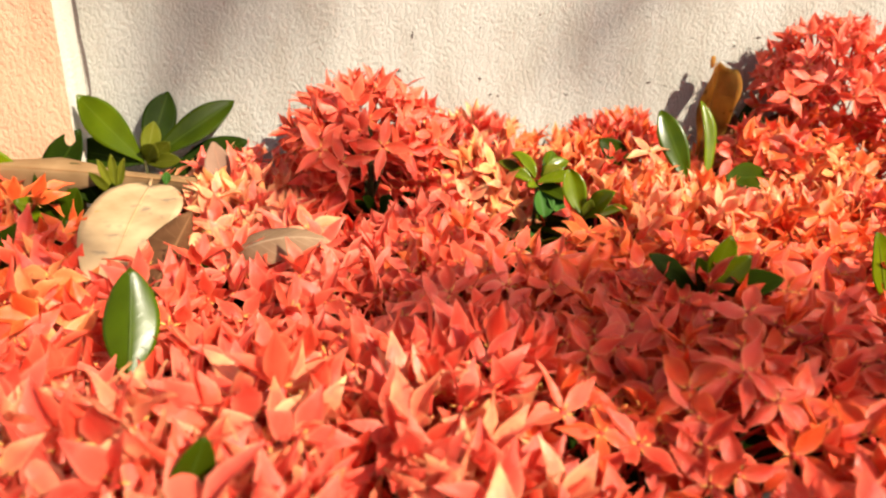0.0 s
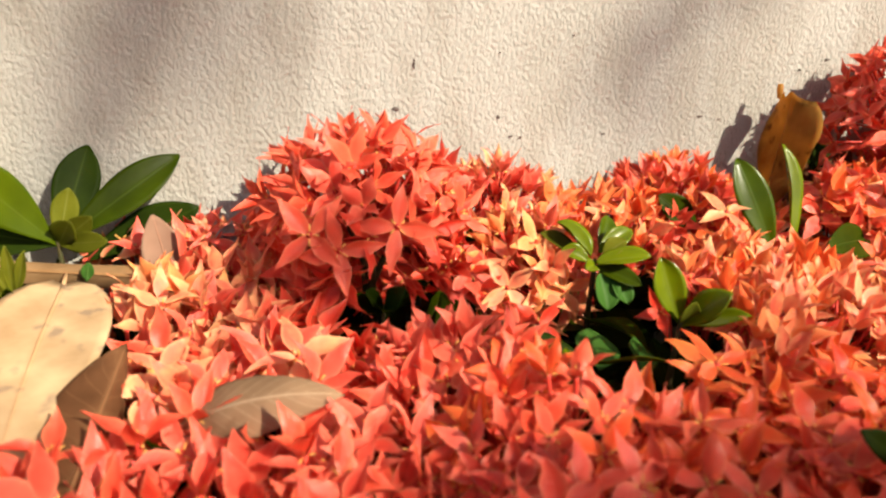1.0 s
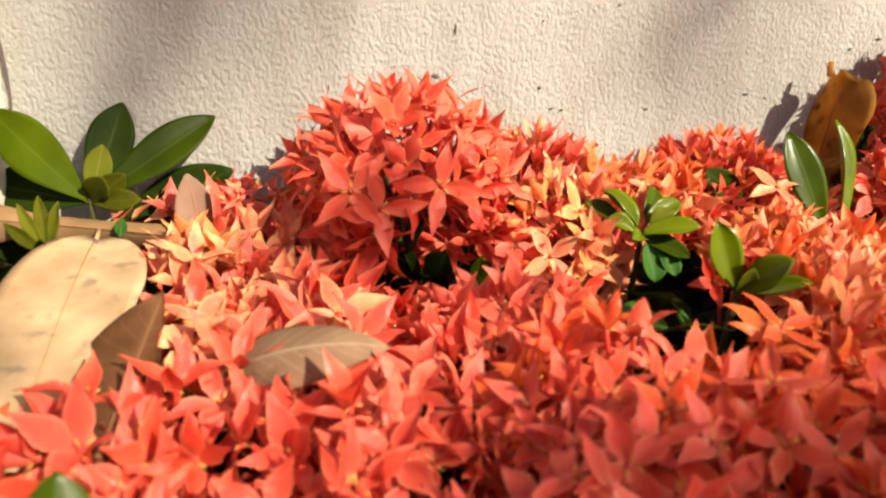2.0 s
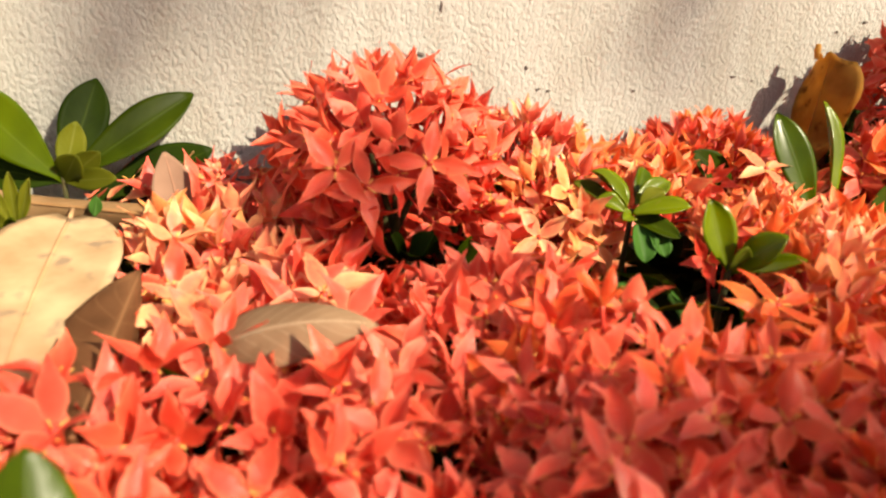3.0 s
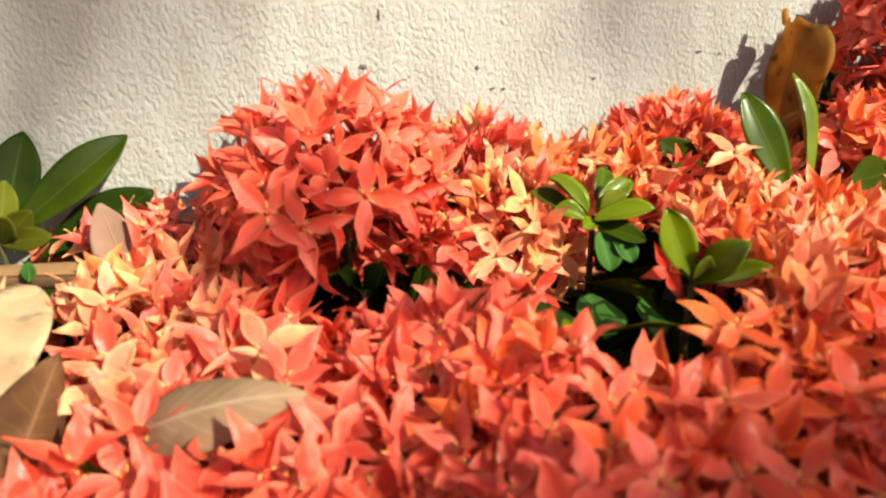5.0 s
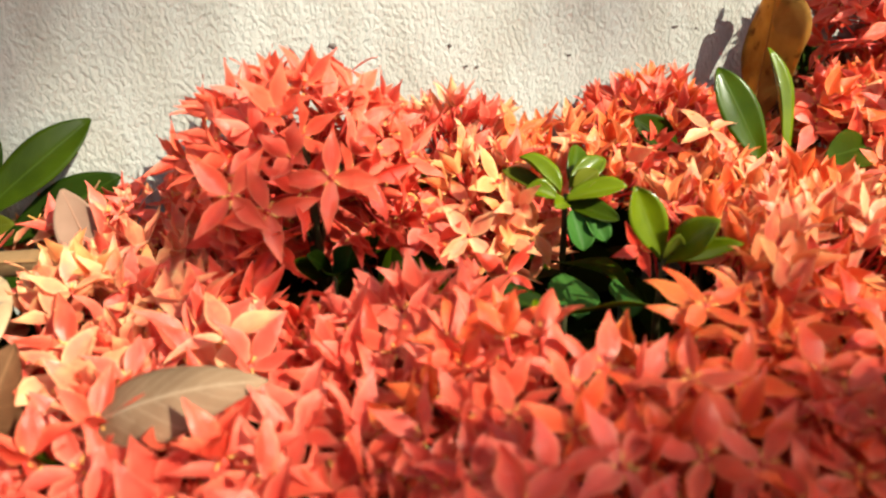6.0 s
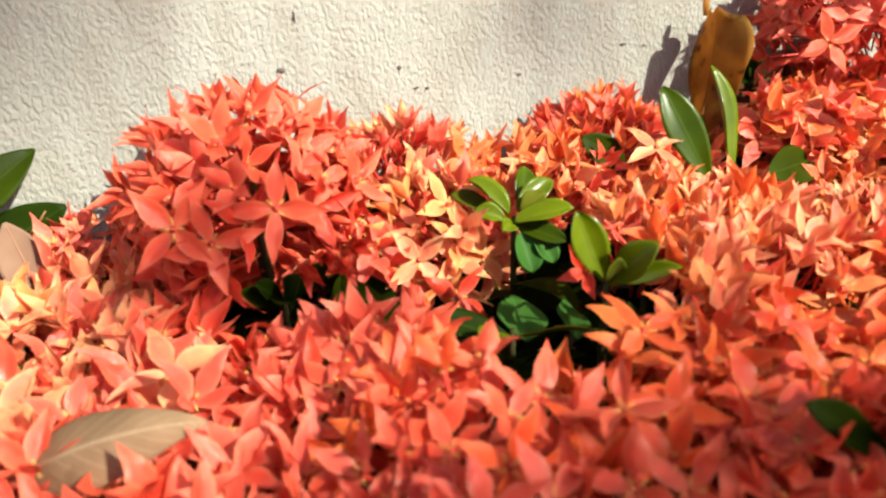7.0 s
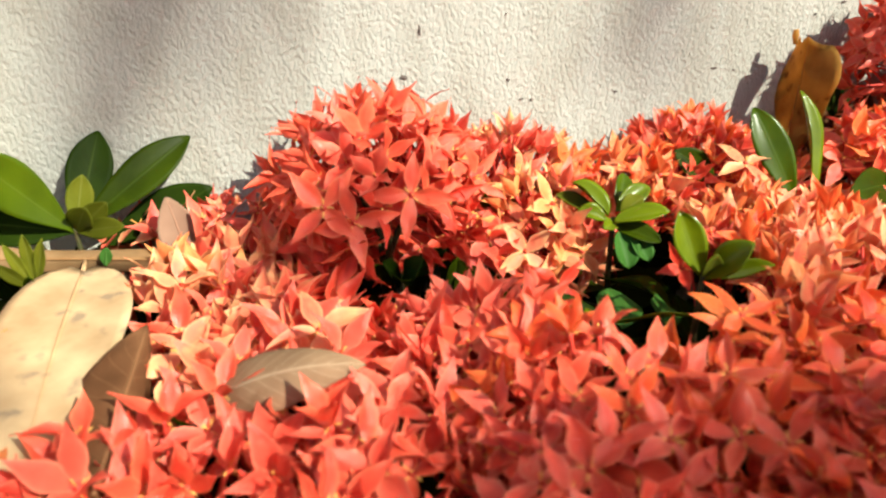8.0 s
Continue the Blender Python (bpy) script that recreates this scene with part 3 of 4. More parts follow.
# and where the fallen leaves and the rosette lie
HOLLOWS += [(-0.073, 0.372, 0.02), (-0.0725, 0.35, 0.024), (-0.0725, 0.328, 0.024), (-0.074, 0.306, 0.018), (-0.074, 0.29, 0.01), (-0.05, 0.297, 0.006), (-0.046, 0.31, 0.006), (-0.098, 0.405, 0.04), (-0.066, 0.408, 0.018), (-0.041, 0.403, 0.01), (-0.014, 0.292, 0.005), (-0.004, 0.289, 0.007), (0.006, 0.286, 0.005), (-0.05, 0.21, 0.005)]


def in_hollow(x, y, more=0.0):
    return any((x - hx) ** 2 + (y - hy) ** 2 < (hr + more) ** 2 for hx, hy, hr in HOLLOWS)


def surface(x, y):
    s = 0.4705 + 0.11 * min(max(x - 0.01, 0), 0.12) - 0.05 * max(0.0, x - 0.2)
    s -= 0.15 * max(0.0, x - 0.15) * min(max((y - 0.29) / 0.06, 0.0), 1.0)
    s -= 0.008 * math.exp(-(((y - 0.333) / 0.018) ** 2)) * min(max((x + 0.01) / 0.02, 0.0), 1.0) * min(max((0.16 - x) / 0.02, 0.0), 1.0)
    s += 0.006 * math.exp(-((x - 0.065) ** 2 + (y - 0.262) ** 2) / 0.0012)
    s += 0.014 * min(max((0.215 - y) / 0.05, 0.0), 1.0) * min(max((0.06 - x) / 0.05, 0.0), 1.0)
    return s + 0.007 * noise.noise((x * 14, y * 14, 0.3))


def carpet_head(x, y, r, kinds, seed, label, count=40, whole=True, shut=0.4, bulk=1.0):
    """A low head, its flowers left out over the hollows."""
    rnd = random.Random(seed)
    z = surface(x, y)
    base = Vector((x, y, z - r * 0.95 - 0.05))
    HEADS.append((x, y, r))
    head = thing("flower_cluster", base, label, "flower cluster", "flower clusters of the hedge")
    v, f = tube_geometry([(0, 0, -0.03), (0.001, 0.001, 0.01), (0, 0, 0.05 + r * 0.2)], [0.0022, 0.0018, 0.0014], 6)
    part("stalk", mesh_of("stalk", v, f, [STALK]), head)
    ax = Vector((rnd.gauss(0, 0.12), rnd.gauss(-0.05, 0.12), 1)).normalized()
    turn = Vector((0, 0, 1)).rotation_difference(ax).to_matrix()
    low = math.cos(radians(74))
    for n in range(count):
        zc = 1 - (n + 0.5) / count * (1 - low)
        t = n * 2.39996 + rnd.uniform(-0.35, 0.35)
        rr = math.sqrt(1 - zc * zc)
        d = turn @ Vector((rr * math.cos(t), rr * math.sin(t), zc))
        spot = Vector((d.x * r, d.y * r, 0.05 + d.z * r * 0.95)) * rnd.uniform(0.95, 1.03) + Vector((0, 0, rnd.gauss(0, 0.0022)))
        if in_hollow(x + spot.x, y + spot.y):
            continue
        face = Vector((d.x * 0.8, d.y * 0.8, d.z)) + Vector((rnd.gauss(0, 0.27), rnd.gauss(-0.3 if shut < 0.5 else -0.05, 0.27), 0.1))
        size = rnd.uniform(0.88, 1.14) * bulk
        if whole:
            whole_flower(head, spot, face, kinds, rnd, size, shut)
        else:
            flower(head, spot, face, 14 + 30 * (rnd.random() < shut), kinds, rnd, size)
    return head


carpet_head(-0.036, 0.371, 0.026, ["blush", "pale", "blush", "pink"], 77, CARPET_ORANGE, 44, False, 0.8)
rnd = random.Random(11)
tries = 0
while tries < 9000:
    tries += 1
    x, y = rnd.uniform(-0.22, 0.42), rnd.uniform(0.05, 0.425)
    if any((x - hx) ** 2 + (y - hy) ** 2 < (0.58 * hr + 0.0165) ** 2 for hx, hy, hr in HEADS) or in_hollow(x, y, 0.004):
        continue
    # the pale head and the ridged leaves beside it stand free
    if (x - 0.102) ** 2 + (y - 0.352) ** 2 < 0.031 ** 2 or (x - 0.13) ** 2 + (y - 0.362) ** 2 < 0.021 ** 2:
        continue
    # the stretch of the bed that lies open before the wall
    if x < -0.05 - 0.4 * y or x > 0.08 + 0.85 * y:
        continue
    # tints by place: bright sun is put in as paler petals, shade as deeper
    if x < -0.075 and y > 0.22:
        kinds, label = ["orange", "pale", "coral"], CARPET_ORANGE
    elif x + y < 0.37 and x > 0.07:
        kinds, label = ["deep", "coral", "coral"], CARPET_RED
    elif y < 0.185 and x < 0.075:
        kinds, label = ["pink", "blush", "coral", "pink", "blush"], CARPET_PINK
    elif x < 0.02 and y > 0.3:
        kinds, label = ["blush", "blush", "pink", "blush", "pink", "coral"], CARPET_PINK
    elif x < 0.1 and 0.2 < y < 0.278 and 0.9 * (0.29 - y) < x - 0.012:
        kinds, label = ["deep", "orange", "coral", "pink", "coral"], CARPET
    elif x < 0.1:
        kinds, label = ["coral", "pink", "pink", "coral", "pink", "coral"], CARPET_PINK if y < 0.3 else CARPET
    elif y > 0.275 and x > 0.13:
        kinds, label = ["blush", "pale", "orange", "blush", "pale", "pink"], CARPET_ORANGE
    else:
        kinds, label = ["deep", "orange", "deep", "coral"], CARPET
    middle = 0.0 < x < 0.13 and 0.225 < y < 0.305
    # towards the sunlit corner and before the green leaf the flowers stand half closed
    shut = 0.85 if y > 0.268 and x > 0.13 or y < 0.2 and x < 0.06 else 0.42
    bulk, count = 1.0, 44
    if x > 0.06 and y < 0.272:
        shut, bulk, count = 0.2, 0.84, 46
    elif x > 0.13:
        bulk, count = 0.84, 56
    elif y < 0.2:
        bulk = 1.08
    carpet_head(x, y, rnd.uniform(0.026, 0.035), kinds, 200 + len(HEADS), label, count, not middle, shut, bulk)


# ---- leaves ----
def leaf_mesh(name, base, tip, normal, width, mat, outline=leaf_outline, fold=0.25, bend=0.0, twist=0.0, wave=0.0, seed=0, thickness=0.0004, rows=14, cols=8, crimp=0.0):
    """A blade from base to tip; the mesh is in world axes about the base."""
    way = Vector(tip) - Vector(base)
    v, f, uv = blade_geometry(1.0, 1.0, rows, cols, outline, 0.0, bend, 0.0, 0.0, 0.0, seed)
    chord = (Vector(v[rows * (cols + 1) + cols // 2]) - Vector((0, 0, 0)))
    scale = way.length / chord.length
    v, f, uv = blade_geometry(scale, width, rows, cols, outline, fold, bend, twist, wave, thickness, seed, crimp)
    tilt = math.atan2(chord.z, chord.x)
    m = frame_of(way, normal) @ Matrix.Rotation(tilt, 3, "Y")
    return mesh_of(name, [m @ p for p in v], f, [mat], uv)


def blade_point(way, normal, bend, at):
    """The middle of a bent blade, at a share of its length, in world axes about its base."""
    points, pos = [Vector((0, 0, 0))], Vector((0, 0, 0))
    for r in range(1, 41):
        ang = radians(bend) * ((r / 40) ** 1.2 if bend >= 0 else (r / 40) ** 1.5)
        pos = pos + Vector((math.cos(ang), 0, math.sin(ang))) / 40
        points.append(pos)
    chord = points[-1]
    p = points[round(at * 40)] * (way.length / chord.length)
    return frame_of(way, normal) @ Matrix.Rotation(math.atan2(chord.z, chord.x), 3, "Y") @ p


def shoot(base, leaves, label, outline=obovate_outline):
    ob = thing("ixora_shoot", base, label, "leaf shoot", "leafy shoots of the hedge")
    b = Vector(base)
    v, f = tube_geometry([(0, 0, -0.05), (0, 0.001, -0.02), (0, 0, 0.003)], [0.0015, 0.0012, 0.0009], 6)
    part("stem", mesh_of("stem", v, f, [STALK]), ob)
    for n, (start, tip, normal, width, mat, fold, bend) in enumerate(leaves):
        me = leaf_mesh("leaf", start, tip, normal, width, mat, outline, fold, bend, 0, 0.0004, n)
        part("leaf", me, ob, "", Matrix.Translation(Vector(start) - b))
    return ob


B = (-0.08, 0.42, 0.474)
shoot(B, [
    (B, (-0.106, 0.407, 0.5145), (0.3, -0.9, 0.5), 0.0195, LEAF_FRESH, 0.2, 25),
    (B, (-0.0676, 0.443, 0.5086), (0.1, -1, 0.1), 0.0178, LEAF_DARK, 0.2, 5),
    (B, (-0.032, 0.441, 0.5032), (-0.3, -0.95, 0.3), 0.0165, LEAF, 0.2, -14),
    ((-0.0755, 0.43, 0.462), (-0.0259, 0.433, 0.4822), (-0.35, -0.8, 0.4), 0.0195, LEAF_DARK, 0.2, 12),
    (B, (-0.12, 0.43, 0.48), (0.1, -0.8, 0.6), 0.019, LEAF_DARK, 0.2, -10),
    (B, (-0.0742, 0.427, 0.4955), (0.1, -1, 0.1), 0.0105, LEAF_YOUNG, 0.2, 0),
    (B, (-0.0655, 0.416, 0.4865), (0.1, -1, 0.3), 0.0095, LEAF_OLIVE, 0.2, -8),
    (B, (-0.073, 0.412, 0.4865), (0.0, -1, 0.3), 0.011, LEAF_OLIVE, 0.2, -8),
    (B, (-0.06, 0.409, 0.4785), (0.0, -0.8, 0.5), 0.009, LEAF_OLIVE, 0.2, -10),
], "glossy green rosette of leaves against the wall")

B = (0.1285, 0.301, 0.4765)
shoot(B, [
    (B, (0.1227, 0.3095, 0.4985), (-0.25, -0.85, 0.4), 0.0108, LEAF_LIGHT, 0.5, 14),
    (B, (0.1378, 0.291, 0.493), (-0.55, -0.5, 0.7), 0.0102, LEAF_LIGHT, 0.3, -16),
    (B, (0.1425, 0.286, 0.487), (-0.1, -0.4, 1), 0.007, LEAF_LIGHT, 0.3, -10),
    (B, (0.1297, 0.2965, 0.4875), (-0.1, -1, 0.2), 0.0062, LEAF_YOUNG, 0.3, 0),
], "young bright green leaf pair rising from the hedge")

B = (0.1235, 0.354, 0.4755)
shoot(B, [
    ((0.1225, 0.352, 0.4775), (0.1412, 0.3435, 0.4825), (-0.1, -0.45, 1), 0.009, LEAF_LIGHT, 0.5, -20),
    ((0.126, 0.357, 0.4795), (0.1425, 0.362, 0.4865), (-0.1, -0.6, 0.8), 0.0085, LEAF_LIGHT, 0.5, -16),
    ((0.123, 0.357, 0.478), (0.1128, 0.369, 0.489), (0.5, -0.7, 0.5), 0.009, LEAF_LIGHT, 0.9, -20),
    ((0.119, 0.359, 0.479), (0.1068, 0.371, 0.4845), (0.3, -0.8, 0.5), 0.007, LEAF_OLIVE, 0.6, 8),
    ((0.129, 0.361, 0.4785), (0.1375, 0.3735, 0.4885), (0.1, -0.85, 0.5), 0.0085, LEAF_FRESH, 0.5, -6),
    ((0.1235, 0.3495, 0.4745), (0.1245, 0.341, 0.4625), (0.1, -0.85, 0.4), 0.0115, LEAF_BLUE, 0.6, 0),
    ((0.1285, 0.3505, 0.4735), (0.1335, 0.3415, 0.4635), (0.2, -0.85, 0.4), 0.009, LEAF_BLUE, 0.6, 0),
    ((0.1205, 0.354, 0.478), (0.1105, 0.3585, 0.4815), (0.2, -0.7, 0.7), 0.0075, LEAF_LIGHT, 0.7, -14),
    ((0.1215, 0.351, 0.4775), (0.1165, 0.3475, 0.4775), (-0.1, -0.7, 0.7), 0.0065, LEAF_LIGHT, 0.7, -20),
    ((0.1265, 0.3545, 0.4795), (0.1355, 0.3535, 0.4855), (-0.2, -0.6, 0.8), 0.0075, LEAF_YOUNG, 0.6, -14),
    (B, (0.1375, 0.3415, 0.4715), (0.1, -0.7, 0.7), 0.0085, LEAF, 0.5, -8),
], "cluster of small ridged green leaves between flower heads", leaf_outline)

B = (0.2225, 0.379, 0.466)
shoot(B, [
    ((0.2155, 0.363, 0.468), (0.2015, 0.3825, 0.5072), (-0.33, -0.8, 0.45), 0.015, LEAF_GLOSS, 0.25, -12),
    ((0.2275, 0.367, 0.466), (0.2272, 0.386, 0.5115), (0.4, -0.78, 0.42), 0.0115, LEAF_LIGHT, 0.65, -12),
], "upright pair of glossy green leaves beside a withered leaf")


def single_leaf(name, base, tip, normal, width, mat, label, category, outline=leaf_outline, fold=0.2, bend=0.0, twist=0.0, wave=0.0, seed=0, petiole=0.0, group="", crimp=0.0):
    ob = thing(name, base, label, category, group)
    part("blade", leaf_mesh("blade", base, tip, normal, width, mat, outline, fold, bend, twist, wave, seed, 0.0005, 22, 12, crimp), ob)
    way = Vector(tip) - Vector(base)
    spine = [blade_point(way, normal, bend, u / 10) for u in range(11)]
    v, f = tube_geometry([tuple(p) for p in spine], [0.00065 * (1.15 - u / 10) for u in range(11)], 6)
    part("midrib", mesh_of("midrib", v, f, [mat]), ob)
    if petiole:
        back = (Vector(base) - Vector(tip)).normalized()
        v, f = tube_geometry([tuple(-back * 0.004), (0, 0, 0.0006), tuple(back * petiole + Vector((0, 0, 0.001)))], [0.0007, 0.0009, 0.0008], 6)
        part("petiole", mesh_of("petiole", v, f, [mat]), ob)
    return ob


single_leaf("dry_leaf", (-0.0722, 0.385, 0.4728), (-0.0715, 0.266, 0.467), (0.05, -0.35, 1), 0.0405, DRY_TAN, "large pale tan fallen leaf lying on the flowers", "dry leaf", round_outline, 0.1, -14, 0, 0.0011, 3, 0.005, "fallen leaves")
single_leaf("dry_leaf", (-0.0535, 0.264, 0.469), (-0.0435, 0.319, 0.4812), (0.25, -0.75, 0.5), 0.0235, DRY_BROWN, "curled brown fallen leaf standing beside the tan one", "dry leaf", leaf_outline, -1.1, 10, 8, 0.0016, 5, 0.0, "fallen leaves")
single_leaf("dry_leaf", (-0.0295, 0.2935, 0.468), (0.014, 0.283, 0.479), (0.0, -0.6, 0.8), 0.0175, DRY_GREY, "arched brown fallen leaf with pale veins among the petals", "dry leaf", foot_outline, -0.5, -88, 0, 0.0008, 6, 0.0, "fallen leaves")
rust = single_leaf("dry_leaf", (0.2475, 0.416, 0.466), (0.2555, 0.419, 0.5255), (-0.95, -0.3, 0.05), 0.036, DRY_RUST, "withered rust-brown leaf standing upright before the wall", "dry leaf", spade_outline, -0.3, 8, -14, 0.0022, 7, 0.0, "fallen leaves", 0.0018)
v, f = tube_geometry([(0.0082, 0.0125, 0.0565), (0.009, 0.014, 0.0605), (0.0092, 0.0145, 0.0632)], [0.0011, 0.0017, 0.0012], 7)
part("petiole", mesh_of("petiole", v, f, [DRY_RUST]), rust)
single_leaf("dry_leaf", (-0.0345, 0.402, 0.444), (-0.0425, 0.411, 0.4875), (0.1, -1, 0.3), 0.0165, DRY_PINK, "small pinkish dry leaf propped on the flowers", "dry leaf", obovate_outline, 0.15, 5, 0, 0.0006, 8, 0.0, "fallen leaves")
single_leaf("dry_leaf", (-0.050, 0.391, 0.4708), (-0.160, 0.402, 0.481), (0, -0.85, 0.5), 0.021, DRY_STRIP, "long folded tan dry leaf lying below the rosette", "dry leaf", strip_outline, -1.15, -22, 10, 0.0026, 9, 0.0, "fallen leaves")
single_leaf("green_leaf", (-0.049, 0.2005, 0.4725), (-0.049, 0.222, 0.499), (0.06, -0.74, 0.67), 0.0165, LEAF_GLOSS, "single glossy green leaf poking up through the flowers", "leaf", leaf_outline, -0.28, 10, 0, 0.0003, 10)

B = (0.106, 0.318, 0.455)
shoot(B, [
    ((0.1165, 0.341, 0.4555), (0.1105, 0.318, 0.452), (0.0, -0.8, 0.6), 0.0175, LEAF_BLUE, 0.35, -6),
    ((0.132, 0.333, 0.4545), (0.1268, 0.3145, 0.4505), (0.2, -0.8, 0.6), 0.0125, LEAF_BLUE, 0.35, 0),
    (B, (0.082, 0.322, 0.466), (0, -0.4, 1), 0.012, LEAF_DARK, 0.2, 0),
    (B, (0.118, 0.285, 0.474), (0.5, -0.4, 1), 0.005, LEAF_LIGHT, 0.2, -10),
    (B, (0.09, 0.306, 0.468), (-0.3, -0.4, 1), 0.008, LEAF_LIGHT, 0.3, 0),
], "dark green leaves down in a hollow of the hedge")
B = (0.14, 0.213, 0.48)
shoot(B, [
    (B, (0.1475, 0.2151, 0.5025), (0.1, -0.9, 0.4), 0.0105, LEAF_LIGHT, 0.25, 5),
    (B, (0.133, 0.2094, 0.4975), (0.2, -0.8, 0.4), 0.007, LEAF, 0.25, 5),
    (B, (0.153, 0.21, 0.497), (-0.2, -0.7, 0.6), 0.0085, LEAF_LIGHT, 0.25, 0),
    (B, (0.162, 0.203, 0.491), (-0.2, -0.5, 0.8), 0.011, LEAF, 0.25, -12),
    (B, (0.1205, 0.2197, 0.4955), (0, -0.7, 0.7), 0.008, LEAF, 0.25, 0),
], "green leaf tips showing between coral flowers")
B = (-0.0885, 0.382, 0.468)
shoot(B, [
    (B, (-0.0875, 0.38, 0.491), (0, -1, 0.1), 0.0045, LEAF_YOUNG, 0.4, 0),
    (B, (-0.094, 0.379, 0.4885), (0.3, -1, 0.1), 0.0042, LEAF_YOUNG, 0.4, 0),
    (B, (-0.0815, 0.379, 0.489), (-0.3, -1, 0.1), 0.0042, LEAF_YOUNG, 0.4, 0),
    (B, (-0.098, 0.376, 0.483), (0.3, -1, 0.3), 0.0045, LEAF_OLIVE, 0.4, 0),
    (B, (-0.087, 0.372, 0.478), (0.0, -1, 0.3), 0.005, LEAF, 0.4, 0),
], "tuft of narrow young green leaves by the fallen leaves")
B = (-0.135, 0.405, 0.455)
shoot(B, [
    (B, (-0.155, 0.4, 0.492), (0.2, -0.9, 0.4), 0.016, LEAF_LIGHT, 0.25, -15),
    (B, (-0.118, 0.412, 0.491), (-0.1, -1, 0.2), 0.012, LEAF_LIGHT, 0.25, 0),
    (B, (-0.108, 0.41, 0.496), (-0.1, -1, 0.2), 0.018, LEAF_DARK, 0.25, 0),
], "green leaves beside the pillar, one with shade in its colour")
single_leaf("green_leaf", (0.1895, 0.386, 0.475), (0.1705, 0.39, 0.4895), (-0.2, -0.85, 0.5), 0.0125, LEAF, "single dark green leaf between two flower heads", "leaf", leaf_outline, 0.25, -10, 0, 0.0003, 11)
single_leaf("green_leaf", (0.078, 0.392, 0.464), (0.082, 0.382, 0.487), (0.2, -0.9, 0.4), 0.013, LEAF_LIGHT, "green leaf showing beside the tall flower head", "leaf", leaf_outline, 0.25, 0, 0, 0.0003, 12)
single_leaf("green_leaf", (0.264, 0.362, 0.472), (0.226, 0.346, 0.478), (0, -0.75, 0.7), 0.0165, LEAF, "broad green leaf under the tall corner flower head", "leaf", leaf_outline, 0.25, -20, 0, 0.0003, 13)
single_leaf("green_leaf", (-0.0275, 0.132, 0.478), (-0.0185, 0.1345, 0.4985), (0.4, -0.8, 0.45), 0.0095, LEAF, "dark green leaf tip poking through near flowers", "leaf", leaf_outline, 0.25, 0, 0, 0.0003, 14)
single_leaf("green_leaf", (0.212, 0.21, 0.475), (0.203, 0.213, 0.502), (0.0, -0.8, 0.5), 0.011, LEAF_LIGHT, "bright green leaf tip among orange flowers", "leaf", leaf_outline, 0.25, 0, 0, 0.0003, 15)


B = (-0.11, 0.37, 0.458)
shoot(B, [
    (B, (-0.116, 0.366, 0.479), (0.1, -0.8, 0.5), 0.013, LEAF, 0.25, -8),
    (B, (-0.1035, 0.371, 0.477), (-0.1, -0.8, 0.5), 0.0125, LEAF, 0.25, -8),
    (B, (-0.129, 0.362, 0.4745), (0.1, -0.6, 0.8), 0.012, LEAF_LIGHT, 0.25, -10),
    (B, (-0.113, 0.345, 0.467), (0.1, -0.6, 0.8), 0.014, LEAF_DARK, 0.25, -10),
    # leaves added to darken the gap below the dry leaf
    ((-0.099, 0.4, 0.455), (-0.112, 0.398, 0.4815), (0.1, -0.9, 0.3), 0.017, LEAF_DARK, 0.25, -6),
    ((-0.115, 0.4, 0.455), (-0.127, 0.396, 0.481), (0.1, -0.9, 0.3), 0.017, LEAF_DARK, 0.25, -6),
    ((-0.088, 0.402, 0.455), (-0.0955, 0.399, 0.478), (0.1, -0.9, 0.3), 0.016, LEAF, 0.25, -6),
], "small dark green leaves under a long dry leaf")
B = (0.043, 0.372, 0.455)
shoot(B, [
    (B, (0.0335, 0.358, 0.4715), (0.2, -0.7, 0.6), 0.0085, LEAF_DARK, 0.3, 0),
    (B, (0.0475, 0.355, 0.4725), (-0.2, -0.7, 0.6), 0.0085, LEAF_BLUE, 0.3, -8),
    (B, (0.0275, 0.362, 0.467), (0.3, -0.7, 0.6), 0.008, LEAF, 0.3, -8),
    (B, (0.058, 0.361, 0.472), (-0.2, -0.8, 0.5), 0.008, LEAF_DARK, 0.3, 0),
    (B, (0.039, 0.352, 0.4665), (0.0, -0.6, 0.8), 0.007, LEAF, 0.3, 0),
], "small green leaves in the hollow under the tall head")

single_leaf("green_leaf", (-0.0655, 0.3885, 0.4715), (-0.064, 0.389, 0.4785), (0.2, -0.9, 0.4), 0.0045, LEAF_BLUE, "tiny bluish green leaf tip above the tan dry leaf", "leaf", leaf_outline, 0.3, 0, 0, 0.0002, 16)
single_leaf("dry_leaf", (-0.0215, 0.412, 0.462), (-0.0125, 0.4165, 0.481), (0.2, -0.9, 0.35), 0.0095, DRY_ASH, "small crumpled grey dry leaf beside the tall head", "dry leaf", leaf_outline, 0.5, 20, 30, 0.0016, 17, 0.0, "fallen leaves")

# leaves added so that their dark colour stands for shade behind the head
B = (0.29, 0.43, 0.44)
shoot(B, [
    (B, (0.28, 0.438, 0.492), (0, -1, 0.2), 0.02, DRY_BROWN, 0.2, 5),
    (B, (0.296, 0.441, 0.5), (0, -1, 0.2), 0.022, LEAF_DARK, 0.2, 5),
    (B, (0.318, 0.44, 0.492), (0.1, -1, 0.2), 0.022, DRY_BROWN, 0.2, 5),
    (B, (0.336, 0.436, 0.48), (0.1, -1, 0.3), 0.02, LEAF_DARK, 0.2, 5),
], "dark green and brown leaves added for shade under the tall corner head")


